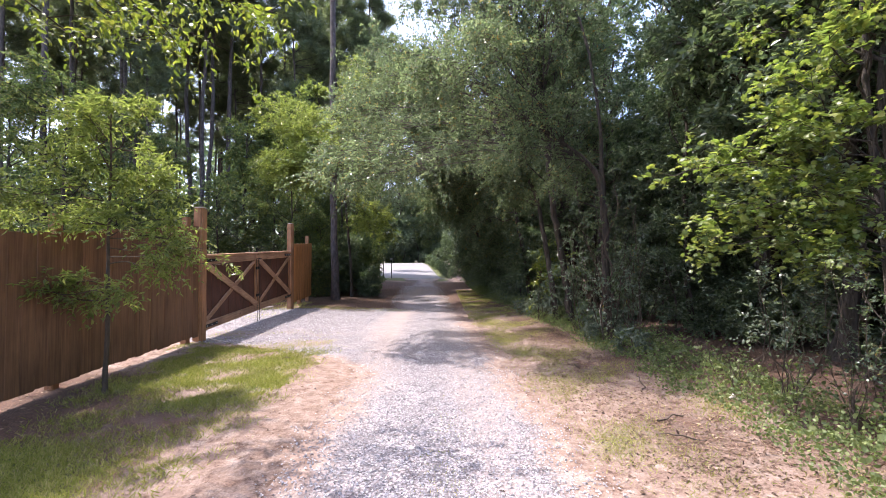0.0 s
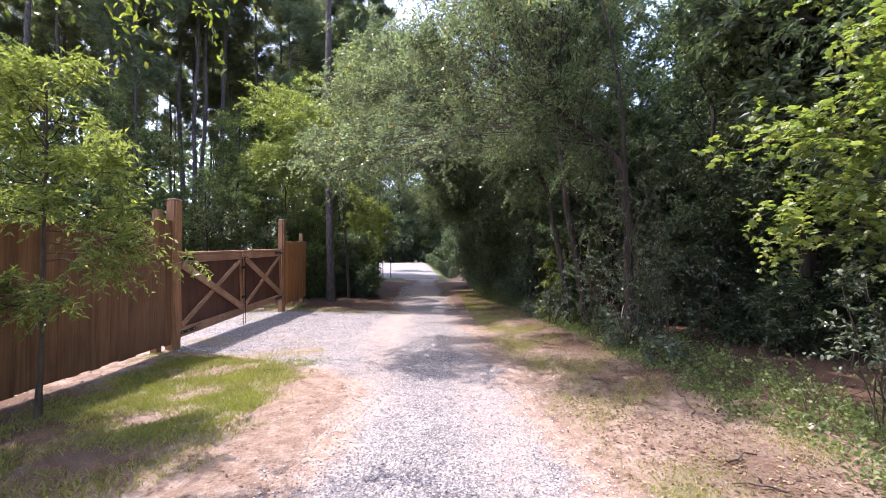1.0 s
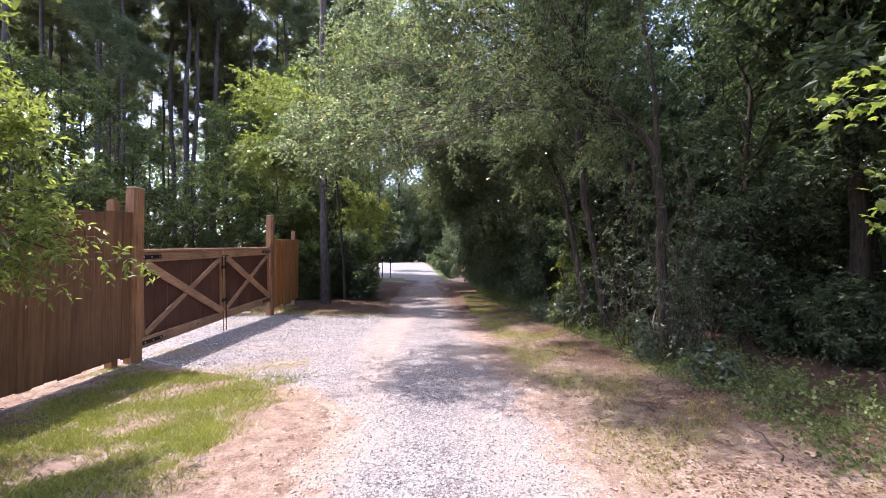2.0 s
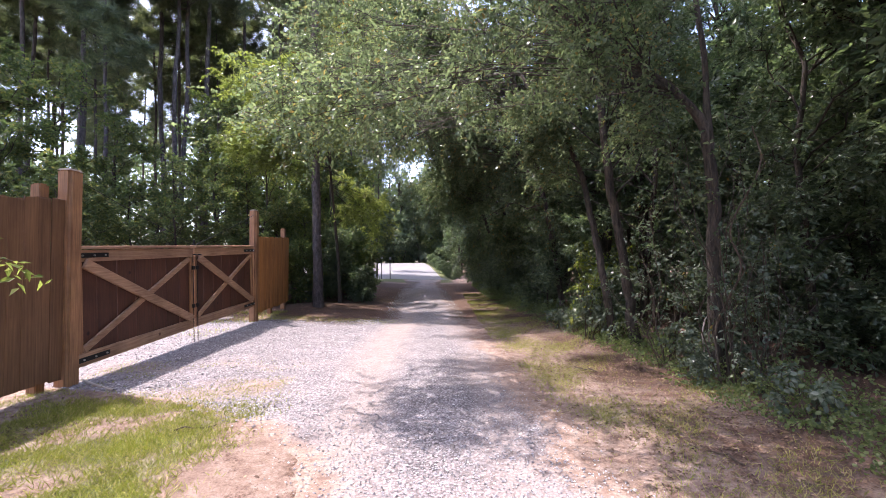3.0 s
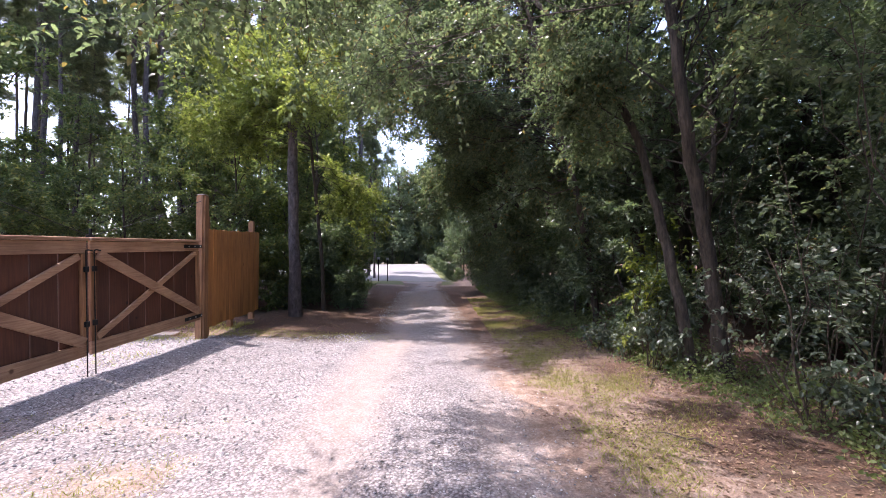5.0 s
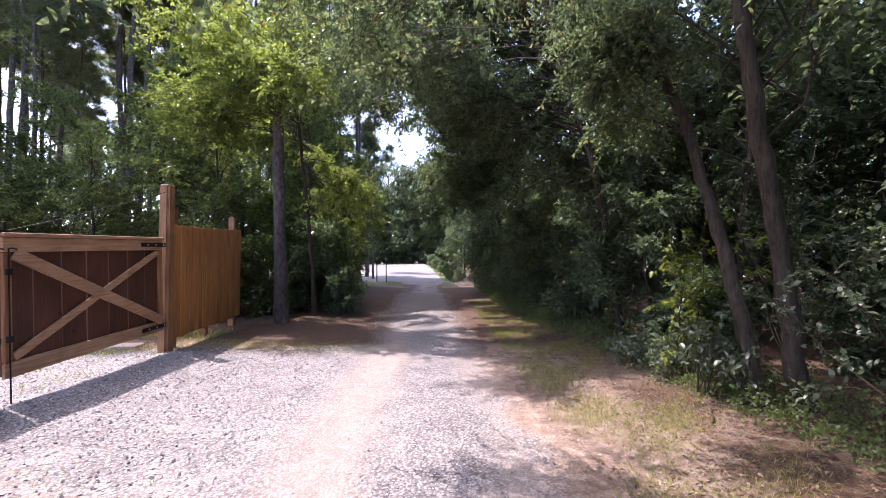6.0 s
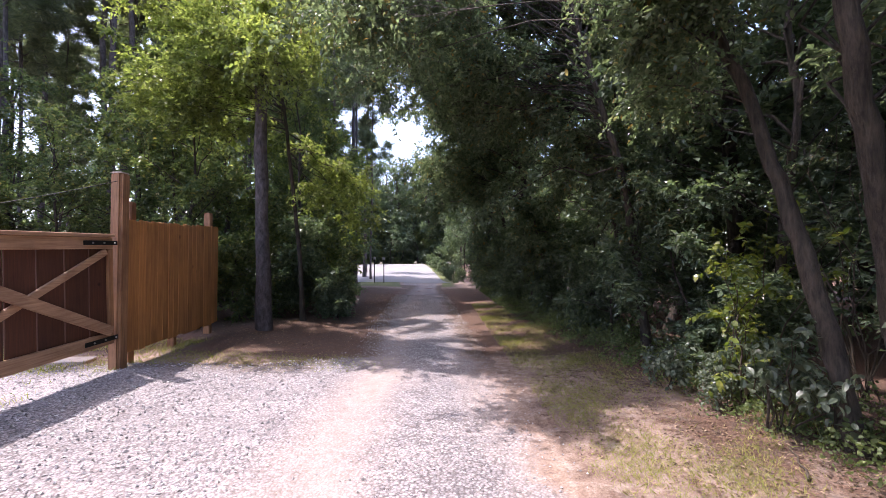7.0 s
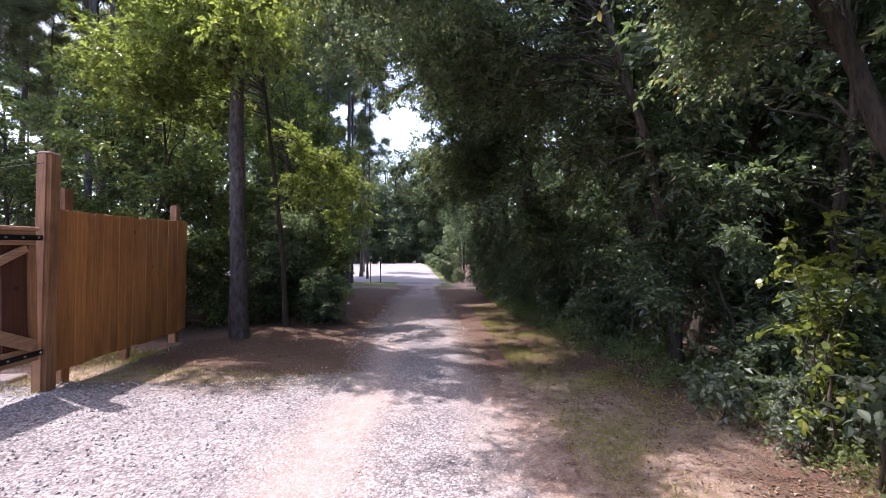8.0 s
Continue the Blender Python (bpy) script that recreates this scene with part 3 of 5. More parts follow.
def gate_leaf(at, turn, rise, width, hinge_left):
    """One leaf: local x along the gate, -y towards the drive, z up from the bottom rail."""
    h = 1.27
    e = thing("gate_leaf", "wooden gate leaf with crossed pale braces over dark red boards, closed", "gate", "driveway gate", at=pose(*at, 0, -rise, turn))
    n = round(width / 0.30)
    step = width / n
    for i in range(n):
        bm = bmesh.new()
        box(bm, (i * step + 0.004, 0.0, 0.02), ((i + 1) * step - rng_wood.uniform(0.006, 0.012), 0.018, h - 0.03), 0.003)
        part("board", bm, M_BACK, e)
    for name, lo, hi in (("top_rail", (0, -0.036, h - 0.145), (width, -0.001, h - 0.012)), ("bottom_rail", (0, -0.036, 0.0), (width, -0.001, 0.14))):
        bm = bmesh.new()
        box(bm, lo, hi, 0.005)
        part(name, bm, M_RAIL, e)
    bm = bmesh.new()
    box(bm, (-0.01, -0.06, h - 0.008), (width + 0.01, 0.035, h + 0.03), 0.006)
    part("cap_rail", bm, M_RAIL, e, "weathered cap rail")
    for x0 in (0.0, width - 0.07):
        bm = bmesh.new()
        box(bm, (x0, -0.036, 0.143), (x0 + 0.07, -0.001, h - 0.148), 0.004)
        part("stile", bm, M_POST, e)
    z0, z1, xa, xb = 0.142, h - 0.147, 0.075, width - 0.075
    for k, (za, zb, y0, y1) in enumerate(((z1, z0, -0.074, -0.038), (z0, z1, -0.035, -0.002))):
        ln = math.hypot(xb - xa, zb - za)
        bm = bmesh.new()
        box(bm, (-ln / 2, y0, -0.07), (ln / 2, y1, 0.07), 0.005)
        bm.transform(Matrix.Translation(((xa + xb) / 2, 0, (za + zb) / 2)) @ Matrix.Rotation(-math.atan2(zb - za, xb - xa), 4, "Y"))
        for v in bm.verts:
            v.co.z = min(max(v.co.z, z0 - 0.03 * (k == 0)), z1 + 0.03 * (k == 0))
            v.co.x = min(max(v.co.x, xa - 0.05 * (k == 0)), xb + 0.05 * (k == 0))
        part("brace", bm, M_RAIL, e, "pale diagonal brace")
    for z in (h - 0.075, 0.07):
        bm = bmesh.new()
        x0, x1 = (-0.06, 0.42) if hinge_left else (width - 0.42, width + 0.06)
        box(bm, (x0, -0.046, z - 0.026), (x1, -0.038, z + 0.026), 0.003)
        strap = part("hinge_strap", bm, M_IRON, e, "black iron strap hinge")
        for x in np.linspace(x0 + 0.12, x1 - 0.05, 3):
            bm = bmesh.new()
            bmesh.ops.create_cone(bm, cap_ends=True, segments=8, radius1=0.012, radius2=0.009, depth=0.012, matrix=Matrix.Translation((x, -0.05, z)) @ Matrix.Rotation(math.pi / 2, 4, "X"))
            part("bolt", bm, M_STEEL, strap, "steel bolt head")
    x = width - 0.03 if hinge_left else 0.03
    v, f = tubes([(np.array([(x, -0.05, 1.16), (x, -0.05, 0.4), (x, -0.05, -0.26)]), np.full(3, 0.0065))], 6)
    rod = put("drop_rod", mesh_of("drop_rod", v, f, flat=False), M_IRON, e, "black iron drop rod")
    v, f = tubes([(np.array([(x, -0.05, 1.155), (x, -0.08, 1.16), (x, -0.12, 1.15)]), np.full(3, 0.008))], 6)
    put("rod_handle", mesh_of("rod_handle", v, f, flat=False), M_IRON, rod)
    for z in (0.95, 0.35):
        bm = bmesh.new()
        box(bm, (x - 0.025, -0.066, z - 0.03), (x + 0.025, -0.037, z + 0.03), 0.004)
        part("rod_keeper", bm, M_IRON, e)
    return e


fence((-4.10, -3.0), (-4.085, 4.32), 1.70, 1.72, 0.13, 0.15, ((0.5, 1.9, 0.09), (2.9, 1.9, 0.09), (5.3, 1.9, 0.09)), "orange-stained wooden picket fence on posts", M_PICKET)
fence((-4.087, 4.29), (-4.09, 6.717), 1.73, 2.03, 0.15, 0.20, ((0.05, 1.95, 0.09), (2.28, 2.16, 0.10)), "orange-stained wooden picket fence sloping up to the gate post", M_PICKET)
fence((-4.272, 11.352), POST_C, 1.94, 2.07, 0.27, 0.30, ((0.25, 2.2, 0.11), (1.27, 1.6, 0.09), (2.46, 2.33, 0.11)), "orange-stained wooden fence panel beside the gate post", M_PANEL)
gate_post(POST_A, 2.34, 0.165, "square stained timber gate post with a top coloured pale for sunlight")
gate_post(POST_B, 2.50, 0.155, "square stained timber gate post with a top coloured pale for sunlight, by the panel")
GATE_TURN = math.degrees(math.atan2(POST_B[1] - POST_A[1], POST_B[0] - POST_A[0]))
gate_d = Vector((POST_B[0] - POST_A[0], POST_B[1] - POST_A[1], 0)).normalized()
GATE_RISE = 2.5
for s0, left in ((0.10, True), (2.262, False)):
    p = Vector((*POST_A, 0)) + gate_d * s0
    gate_leaf((p.x, p.y, 0.255 + (s0 - 0.13) * math.tan(radians(GATE_RISE))), GATE_TURN, GATE_RISE, 2.115, left)
mid = Vector((*POST_A, 0)) + gate_d * 2.235
for at, tall in ((POST_A, 2.28), (POST_B, 2.42)):
    v, f = tubes([(bend(np.random.default_rng(1), (at[0] + 0.02, at[1], tall), (mid.x + 0.02, mid.y, 1.66), 5, -0.01, 0.002), np.full(5, 0.004))], 5)
    ob = put("stay_cable", mesh_of("stay_cable", v, f, flat=False), M_IRON)
    tagged(ob, "thin dark steel stay cable from gate post to latch", "cable", "gate stays")
bm = bmesh.new()
box(bm, (-0.05, -0.012, 0.0), (0.05, 0.012, 0.03), 0.004)
box(bm, (-0.012, -0.012, 0.02), (0.012, 0.012, 0.10), 0.004)
ob = part("gate_latch", bm, M_IRON, None)
ob.matrix_world = pose(mid.x + 0.01, mid.y, 1.645, 0, 0, GATE_TURN)
tagged(ob, "small dark iron latch joining the gate leaves", "latch")


# ---- trees over the drive ----
def limbs_to(rng, line, targets, radius, lo=0.35, sag=0.06):
    """Limbs that leave a trunk line and end at the targets; the higher the target, the higher they start."""
    out = []
    zs = [t[2] for t in targets]
    for t in targets:
        share = lo + (0.95 - lo) * (t[2] - min(zs)) / (max(zs) - min(zs) + 1e-6) * rng.uniform(0.6, 1.0)
        p, _ = along(line, np.array([share]))
        out.append((bend(rng, p[0], t, 7, sag, 0.045), radius * rng.uniform(0.7, 1.2)))
    return out


def boughs(rng, line, clumps, radius, lo=0.58):
    """One crooked bough for each clump of the crown, and limbs that fork from it into the clump."""
    out = []
    zs = [c[:, 2].mean() for c in clumps]
    for c, z in zip(clumps, zs):
        share = lo + (0.93 - lo) * (z - min(zs)) / (max(zs) - min(zs) + 1e-6)
        p, _ = along(line, np.array([share]))
        main = bend(rng, p[0], c.mean(0), 9, 0.08, 0.04)
        for _ in range(2):
            main[1:-1] = (main[:-2] + 2 * main[1:-1] + main[2:]) / 4
        out.append((main, radius * 1.4))
        for t in c:
            q, _ = along(main, rng.uniform(0.55, 0.98, 1))
            out.append((bend(rng, q[0], t, 5, 0.05, 0.07), radius * 0.45))
    return out


def cloud(rng, n, centre, size, hollow=0.35):
    """Places in a ragged egg, more of them near its skin."""
    d = unit(rng.normal(0, 1, (n, 3)))
    r = (hollow + (1 - hollow) * rng.random(n)) ** 0.6 * rng.uniform(0.8, 1.15, n)
    return np.asarray(centre) + d * r[:, None] * np.asarray(size)


SMALL = ("slim", 0.30, 13, 0.088, 0.040, 0.40, 0.85)
NEAR = ("oval", 0.30, 14, 0.051, 0.0235, 0.40, 0.85)


def clumps(rng, places):
    """Clumps of a crown: (count, x, y, z, half-widths)."""
    return [cloud(rng, n, (x, y, z), size) for n, x, y, z, size in places]


# the leaning oak: its stem bends over the drive and hangs low, thin sheets of leaves there
rng = np.random.default_rng(10)
line = np.array([(2.98, 7.3, -0.1), (2.93, 7.25, 0.9), (2.88, 7.15, 1.9), (2.83, 7.12, 2.6), (2.74, 7.1, 2.97), (2.42, 7.1, 3.28), (1.9, 7.05, 3.62), (0.9, 7.0, 4.3), (-0.2, 7.0, 4.9)])
fork = np.array([(2.83, 7.12, 2.6), (2.86, 7.2, 4.0), (2.7, 7.4, 5.6), (2.3, 7.6, 7.0)])
tg = clumps(rng, [(13, -1.75, 6.9, 3.1, (0.6, 0.6, 0.45)), (8, -1.35, 6.3, 2.6, (0.5, 0.4, 0.3)), (12, -1.7, 7.8, 4.3, (0.6, 0.6, 0.6)), (9, -0.9, 7.3, 4.7, (0.7, 0.6, 0.5)), (7, -0.7, 7.3, 3.3, (0.7, 0.6, 0.4)),
                  (3, -0.2, 6.0, 2.9, (0.6, 0.35, 0.25)), (6, 0.3, 6.7, 4.5, (0.9, 0.7, 0.6)), (3, 0.4, 6.3, 3.2, (0.7, 0.45, 0.35)), (11, 1.4, 6.7, 4.0, (0.7, 0.6, 0.6)), (9, 1.3, 6.5, 3.1, (0.6, 0.5, 0.4)),
                  (6, 2.2, 6.6, 4.1, (0.6, 0.5, 0.6)), (5, 2.0, 7.4, 3.0, (0.5, 0.5, 0.5)), (7, 0.6, 7.6, 5.6, (1.0, 0.7, 0.6)), (6, -0.5, 7.9, 5.8, (0.8, 0.5, 0.6)), (6, 1.9, 7.8, 5.8, (0.8, 0.7, 0.8)),
                  # Some of these clumps are out of view, added to shade crown and verge.
                  (8, -1.1, 8.6, 3.1, (0.5, 0.4, 0.25)), (10, -1.6, 8.6, 4.2, (0.6, 0.5, 0.5)), (9, -0.3, 8.3, 4.6, (0.9, 0.4, 0.5)), (6, 0.4, 8.2, 4.4, (0.5, 0.35, 0.4)), (8, -2.2, 7.4, 3.2, (0.4, 0.5, 0.3)), (3, 2.7, 6.4, 5.6, (0.8, 0.9, 0.8)), (2, 2.2, 7.4, 7.4, (1.0, 0.8, 0.6)), (12, 0.7, 7.5, 7.0, (0.9, 0.8, 0.5)), (9, 0.1, 5.6, 4.0, (0.8, 0.5, 0.5)), (8, 0.7, 5.9, 4.6, (0.6, 0.4, 0.4)), (8, -0.3, 5.9, 4.0, (0.5, 0.4, 0.4)), (8, 0.4, 5.2, 4.3, (0.6, 0.35, 0.35)), (10, 1.6, 5.6, 5.2, (0.8, 0.6, 0.5)), (7, 0.7, 9.0, 3.8, (0.5, 0.3, 0.4)), (6, 0.1, 8.9, 3.9, (0.5, 0.3, 0.4))])
tree("oak_tree", "leaning oak with small dull-green leaves hanging low over the drive", "tree", 1, [(line, 0.082, 0.02), (fork, 0.038, 0.015)], boughs(rng, line, tg, 0.009), M_BARK_OAK, NEAR, M_OAK, subs=5, sub_len=0.8, twigs=3, start=0.2,
     clear=lambda x, y, z: (z > np.where(np.abs(x + 0.3) < 0.9, 2.4, 2.05)) & ~((y > 9.2) & (x < 0.6)) & ~((np.abs(x + 0.44 * z - 1.75) < 0.75) & (np.abs(y - 0.17 * z - 7.1) < 0.85) & (soft_noise(x, y, 2.6, 3.0) > -0.4)))

rng = np.random.default_rng(11)
line = np.array([(2.57, 9.15, -0.1), (2.52, 9.25, 0.6), (2.45, 9.4, 1.4), (2.4, 9.55, 2.0), (2.28, 9.8, 3.1), (1.8, 10.3, 4.3), (1.2, 10.9, 5.6), (0.4, 11.4, 7.0), (-0.2, 11.8, 8.2)])
tg = clumps(rng, [(10, 1.9, 9.5, 3.7, (0.5, 0.5, 0.6)), (9, 1.3, 9.6, 3.4, (0.35, 0.4, 0.4)), (3, 1.6, 10.2, 3.1, (0.5, 0.5, 0.4)), (4, 2.2, 10.3, 3.2, (0.5, 0.5, 0.6)),
                  (14, -0.6, 11.4, 4.6, (0.9, 0.7, 0.6)), (11, -1.3, 11.7, 5.3, (0.8, 0.6, 0.7)), (12, 0.3, 11.8, 6.1, (1.0, 0.7, 0.7)), (12, -0.9, 12.1, 6.9, (1.0, 0.7, 0.7)),
                  # The two clumps near z = 6.5 are added for drive shade, mostly above view.
                  (6, -1.6, 12.2, 4.1, (0.6, 0.5, 0.5)), (6, 1.4, 10.0, 4.2, (0.5, 0.4, 0.4)), (14, -2.2, 12.6, 6.4, (0.7, 0.5, 0.3)), (14, -2.5, 13.3, 6.6, (0.7, 0.5, 0.3)), (13, -1.5, 10.7, 4.3, (0.9, 0.35, 0.5)), (11, -0.9, 10.7, 3.9, (0.7, 0.35, 0.35)), (6, 0.2, 12.4, 8.2, (1.4, 0.8, 0.6))])
tree("oak_tree", "oak with a crooked stem and small leaves bending over the drive", "tree", 2, [(line, 0.075, 0.02)], boughs(rng, line, tg, 0.008, 0.45), M_BARK_OAK, ("oval", 0.30, 11, 0.066, 0.030, 0.40, 0.85), M_OAK, subs=5, sub_len=0.8, twigs=5, start=0.1,
     clear=lambda x, y, z: (z > 2.2) & ~((y > 8.4) & (y < 10.15) & (x < 0.9)) & ((x + 0.44 * z < np.where(y - 0.17 * z < 10.2, 1.0, 2.4)) | ((x > 1.0) & (z < 4.6))))

rng = np.random.default_rng(12)
line = np.array([(2.87, 9.1, -0.1), (2.74, 9.05, 1.0), (2.55, 8.98, 2.1), (2.4, 8.95, 3.1), (2.35, 9.1, 5.0), (2.3, 9.2, 7.5), (2.2, 9.2, 9.8)])
# The clouds above z = 8 are unseen, added to shade crowns and wood below.
tg = np.concatenate([cloud(rng, 13, (-0.8, 10.5, 8.8), (0.8, 0.5, 0.3)), cloud(rng, 10, (-1.1, 7.0, 9.6), (0.9, 0.8, 0.4)), cloud(rng, 11, (-0.1, 7.5, 8.6), (1.0, 1.2, 0.5)), cloud(rng, 7, (1.4, 9.2, 9.0), (1.2, 0.9, 0.6)), cloud(rng, 10, (2.0, 5.8, 8.8), (1.1, 0.9, 0.6)), cloud(rng, 12, (1.9, 9.6, 6.6), (0.9, 0.7, 1.0)), cloud(rng, 6, (3.4, 9.4, 7.2), (1.2, 1.0, 1.0)), cloud(rng, 6, (3.6, 9.8, 4.6), (0.8, 1.0, 1.0)), cloud(rng, 5, (3.2, 8.6, 6.6), (0.8, 0.7, 0.8))])
tree("oak_tree", "upright oak with dense small dark-green leaves beside the drive, unseen top boughs added for shade", "tree", 3, [(line, 0.085, 0.035)], limbs_to(rng, line, tg, 0.016), M_BARK_OAK, SMALL, M_OAK, subs=7, sub_len=0.36, twigs=6,
     clear=lambda x, y, z: (z > 2.4) & (x + 0.44 * z > 2.3))

rng = np.random.default_rng(13)
line = np.array([(2.7, 12.3, -0.1), (2.45, 12.1, 1.4), (2.2, 11.9, 2.6), (1.9, 12.2, 4.2), (1.5, 12.6, 6.5), (1.3, 13.0, 8.6)])
# The cloud at x = -2.0 is added above view to shade drive and verge.
tg = np.concatenate([cloud(rng, 18, (0.9, 13.2, 3.7), (1.6, 1.4, 1.6)), cloud(rng, 16, (0.4, 13.4, 6.2), (2.2, 1.6, 1.8)), cloud(rng, 8, (2.5, 12.4, 1.9), (0.9, 1.2, 0.9)), cloud(rng, 18, (-0.9, 13.8, 7.0), (1.3, 0.9, 1.2)), cloud(rng, 10, (-0.2, 13.0, 4.2), (0.9, 0.7, 0.7)), cloud(rng, 14, (0.2, 14.2, 8.8), (2.6, 1.6, 1.0)), cloud(rng, 10, (-0.3, 15.2, 4.8), (1.0, 0.8, 0.9)), cloud(rng, 16, (2.0, 13.4, 6.6), (1.4, 0.8, 1.6)), cloud(rng, 10, (3.0, 13.8, 8.6), (1.4, 0.9, 0.8)), cloud(rng, 16, (-2.0, 13.6, 8.6), (1.0, 1.2, 0.6))])
tree("oak_tree", "slender crooked oak with small leaves in shade", "tree", 4, [(line, 0.07, 0.025)], limbs_to(rng, line, tg, 0.014), M_BARK_OAK, SMALL, M_OAK, subs=8, sub_len=0.36, twigs=6,
     clear=lambda x, y, z: (x + 0.44 * z < 3.2) | ((x > 1.2) & (z < 3.6)) | (y > 12.6) | (x < 0))

rng = np.random.default_rng(14)
line = np.array([(2.6, 17.0, -0.1), (2.3, 17.0, 2.0), (1.6, 17.0, 4.5), (0.9, 17.2, 7.5)])
# Again a high cloud at x = -2.0, added for shade on the verge.
tg = np.concatenate([cloud(rng, 16, (0.5, 16.4, 4.2), (1.7, 1.8, 1.7)), cloud(rng, 18, (-0.6, 16.6, 6.8), (1.2, 1.8, 0.9)), cloud(rng, 8, (-0.3, 17.6, 4.4), (0.8, 1.0, 0.8)), cloud(rng, 16, (-0.3, 17.4, 8.4), (2.8, 2.2, 1.8)), cloud(rng, 14, (-2.0, 16.6, 9.2), (1.0, 1.6, 0.6)), cloud(rng, 10, (2.0, 16.0, 2.0), (0.9, 1.8, 1.1))])
tree("oak_tree", "oak with small leaves arching over the drive in shade", "tree", 5, [(line, 0.10, 0.03)], limbs_to(rng, line, tg, 0.016), M_BARK_OAK, ("slim", 0.34, 12, 0.105, 0.048, 0.40, 0.85), M_OAK, subs=8, sub_len=0.34, twigs=8)

rng = np.random.default_rng(18)
line = np.array([(2.2, 19.6, -0.1), (1.9, 19.6, 2.0), (1.2, 19.7, 4.5), (0.2, 19.8, 7.0)])
# The cloud at z = 10 is added only for its shade.
tg = np.concatenate([cloud(rng, 16, (-0.2, 19.4, 4.4), (1.7, 1.6, 1.5)), cloud(rng, 18, (-1.0, 19.8, 8.4), (1.8, 1.6, 1.0)), cloud(rng, 12, (-2.2, 19.6, 10.0), (1.0, 1.4, 0.6)), cloud(rng, 8, (1.7, 19.2, 1.9), (0.8, 1.4, 1.0))])
tree("oak_tree", "oak leaning across the shaded drive with hanging leaves", "tree", 9, [(line, 0.09, 0.03)], limbs_to(rng, line, tg, 0.016), M_BARK_OAK, ("slim", 0.34, 12, 0.115, 0.052, 0.40, 0.85), M_OAK, subs=7, sub_len=0.34, twigs=7)

rng = np.random.default_rng(15)
line = np.array([(2.4, 22.5, -0.1), (2.0, 22.5, 2.0), (1.3, 22.5, 4.5), (0.6, 22.6, 7.5), (0.2, 22.6, 10.5)])
tg = np.concatenate([cloud(rng, 18, (-0.7, 22.4, 4.6), (1.6, 2.4, 1.6)), cloud(rng, 18, (-1.2, 22.8, 8.6), (2.8, 2.4, 1.9)), cloud(rng, 10, (1.5, 21.6, 1.9), (1.0, 2.4, 1.1))])
tree("oak_tree", "oak with small leaves at the far bend of the shaded drive", "tree", 6, [(line, 0.10, 0.03)], limbs_to(rng, line, tg, 0.03), M_BARK_OAK, ("slim", 0.36, 12, 0.12, 0.052, 0.45, 0.7), M_OAK, subs=8, sub_len=0.34, twigs=7)

rng = np.random.default_rng(16)
line = np.array([(5.9, 7.4, -0.1), (5.85, 7.4, 2.0), (5.7, 7.4, 4.5), (5.2, 7.3, 6.6), (4.6, 7.2, 8.5)])
# Crown added to shade the wood's edge; its front clouds are out of view.
tg = np.concatenate([cloud(rng, 12, (4.2, 6.2, 6.4), (1.4, 1.4, 1.0)), cloud(rng, 10, (3.6, 4.4, 6.6), (1.4, 1.2, 0.8)), cloud(rng, 9, (5.2, 8.2, 5.4), (1.0, 1.2, 1.2)), cloud(rng, 10, (4.4, 7.6, 8.4), (1.8, 1.6, 1.0))])
tree("oak_tree", "tall dark hardwood inside the wood's edge", "tree", 7, [(line, 0.12, 0.04)], limbs_to(rng, line, tg, 0.03), M_BARK_OAK, SMALL, M_WOODS, subs=7, sub_len=0.36, twigs=8)

# young hardwoods left of the drive, round the lone pine
rng = np.random.default_rng(17)
line = np.array([(-3.5, 15.6, -0.1), (-3.6, 15.5, 2.0), (-3.7, 15.0, 4.5), (-3.9, 14.6, 7.0)])
tg = np.concatenate([cloud(rng, 18, (-4.5, 13.8, 6.3), (3.0, 1.6, 1.0)), cloud(rng, 8, (-2.8, 16.2, 3.0), (0.9, 1.3, 1.2)), cloud(rng, 6, (-3.2, 15.6, 8.2), (1.9, 1.8, 1.2)), cloud(rng, 4, (-2.6, 12.2, 4.6), (1.2, 0.7, 1.0)), cloud(rng, 9, (-4.2, 13.2, 5.2), (0.9, 0.6, 0.6)), cloud(rng, 16, (-5.2, 14.3, 4.6), (1.6, 0.9, 0.9))])
tree("sweetgum_tree", "young hardwood with yellow-green leaves beside the lone pine", "tree", 8, [(line, 0.06, 0.02)], limbs_to(rng, line, tg, 0.012, 0.55), M_BARK_OAK, ("slim", 0.32, 11, 0.085, 0.045, 0.35, 0.75), M_SAPLING, subs=8, sub_len=0.30, twigs=7, start=0.45)


# ---- pines ----
def pine(seed, height, radius, bare, label, leaf_count=4):
    rng = np.random.default_rng(seed)
    line = bend(rng, (0, 0, -0.1), (rng.normal(0, 0.25), rng.normal(0, 0.25), height), 9, 0, 0.0018)
    limbs = []
    for k in range(40):
        share = bare + (1 - bare) * (k + rng.random()) / 40
        p, _ = along(line, np.array([share]))
        a = rng.uniform(0, 2 * np.pi)
        ln = (0.7 + 2.6 * (1 - share) / (1 - bare)) * rng.uniform(0.6, 1.15) * (0.5 if share < bare + 0.12 else 1.0)
        end = p[0] + ln * np.array([np.cos(a), np.sin(a), rng.uniform(0.05, 0.45)])
        limbs.append((bend(rng, p[0], end, 5, -0.05, 0.04), 0.028))
    return tree("pine_tree", label, "pine tree", seed, [(line, radius, radius * 0.3)], limbs, M_BARK_PINE, ("needles", 0.36, leaf_count, 0.40, 0.42, 0.1, 0.8), M_NEEDLE, group="pines", subs=4, sub_len=0.5, twigs=11, start=0.3)


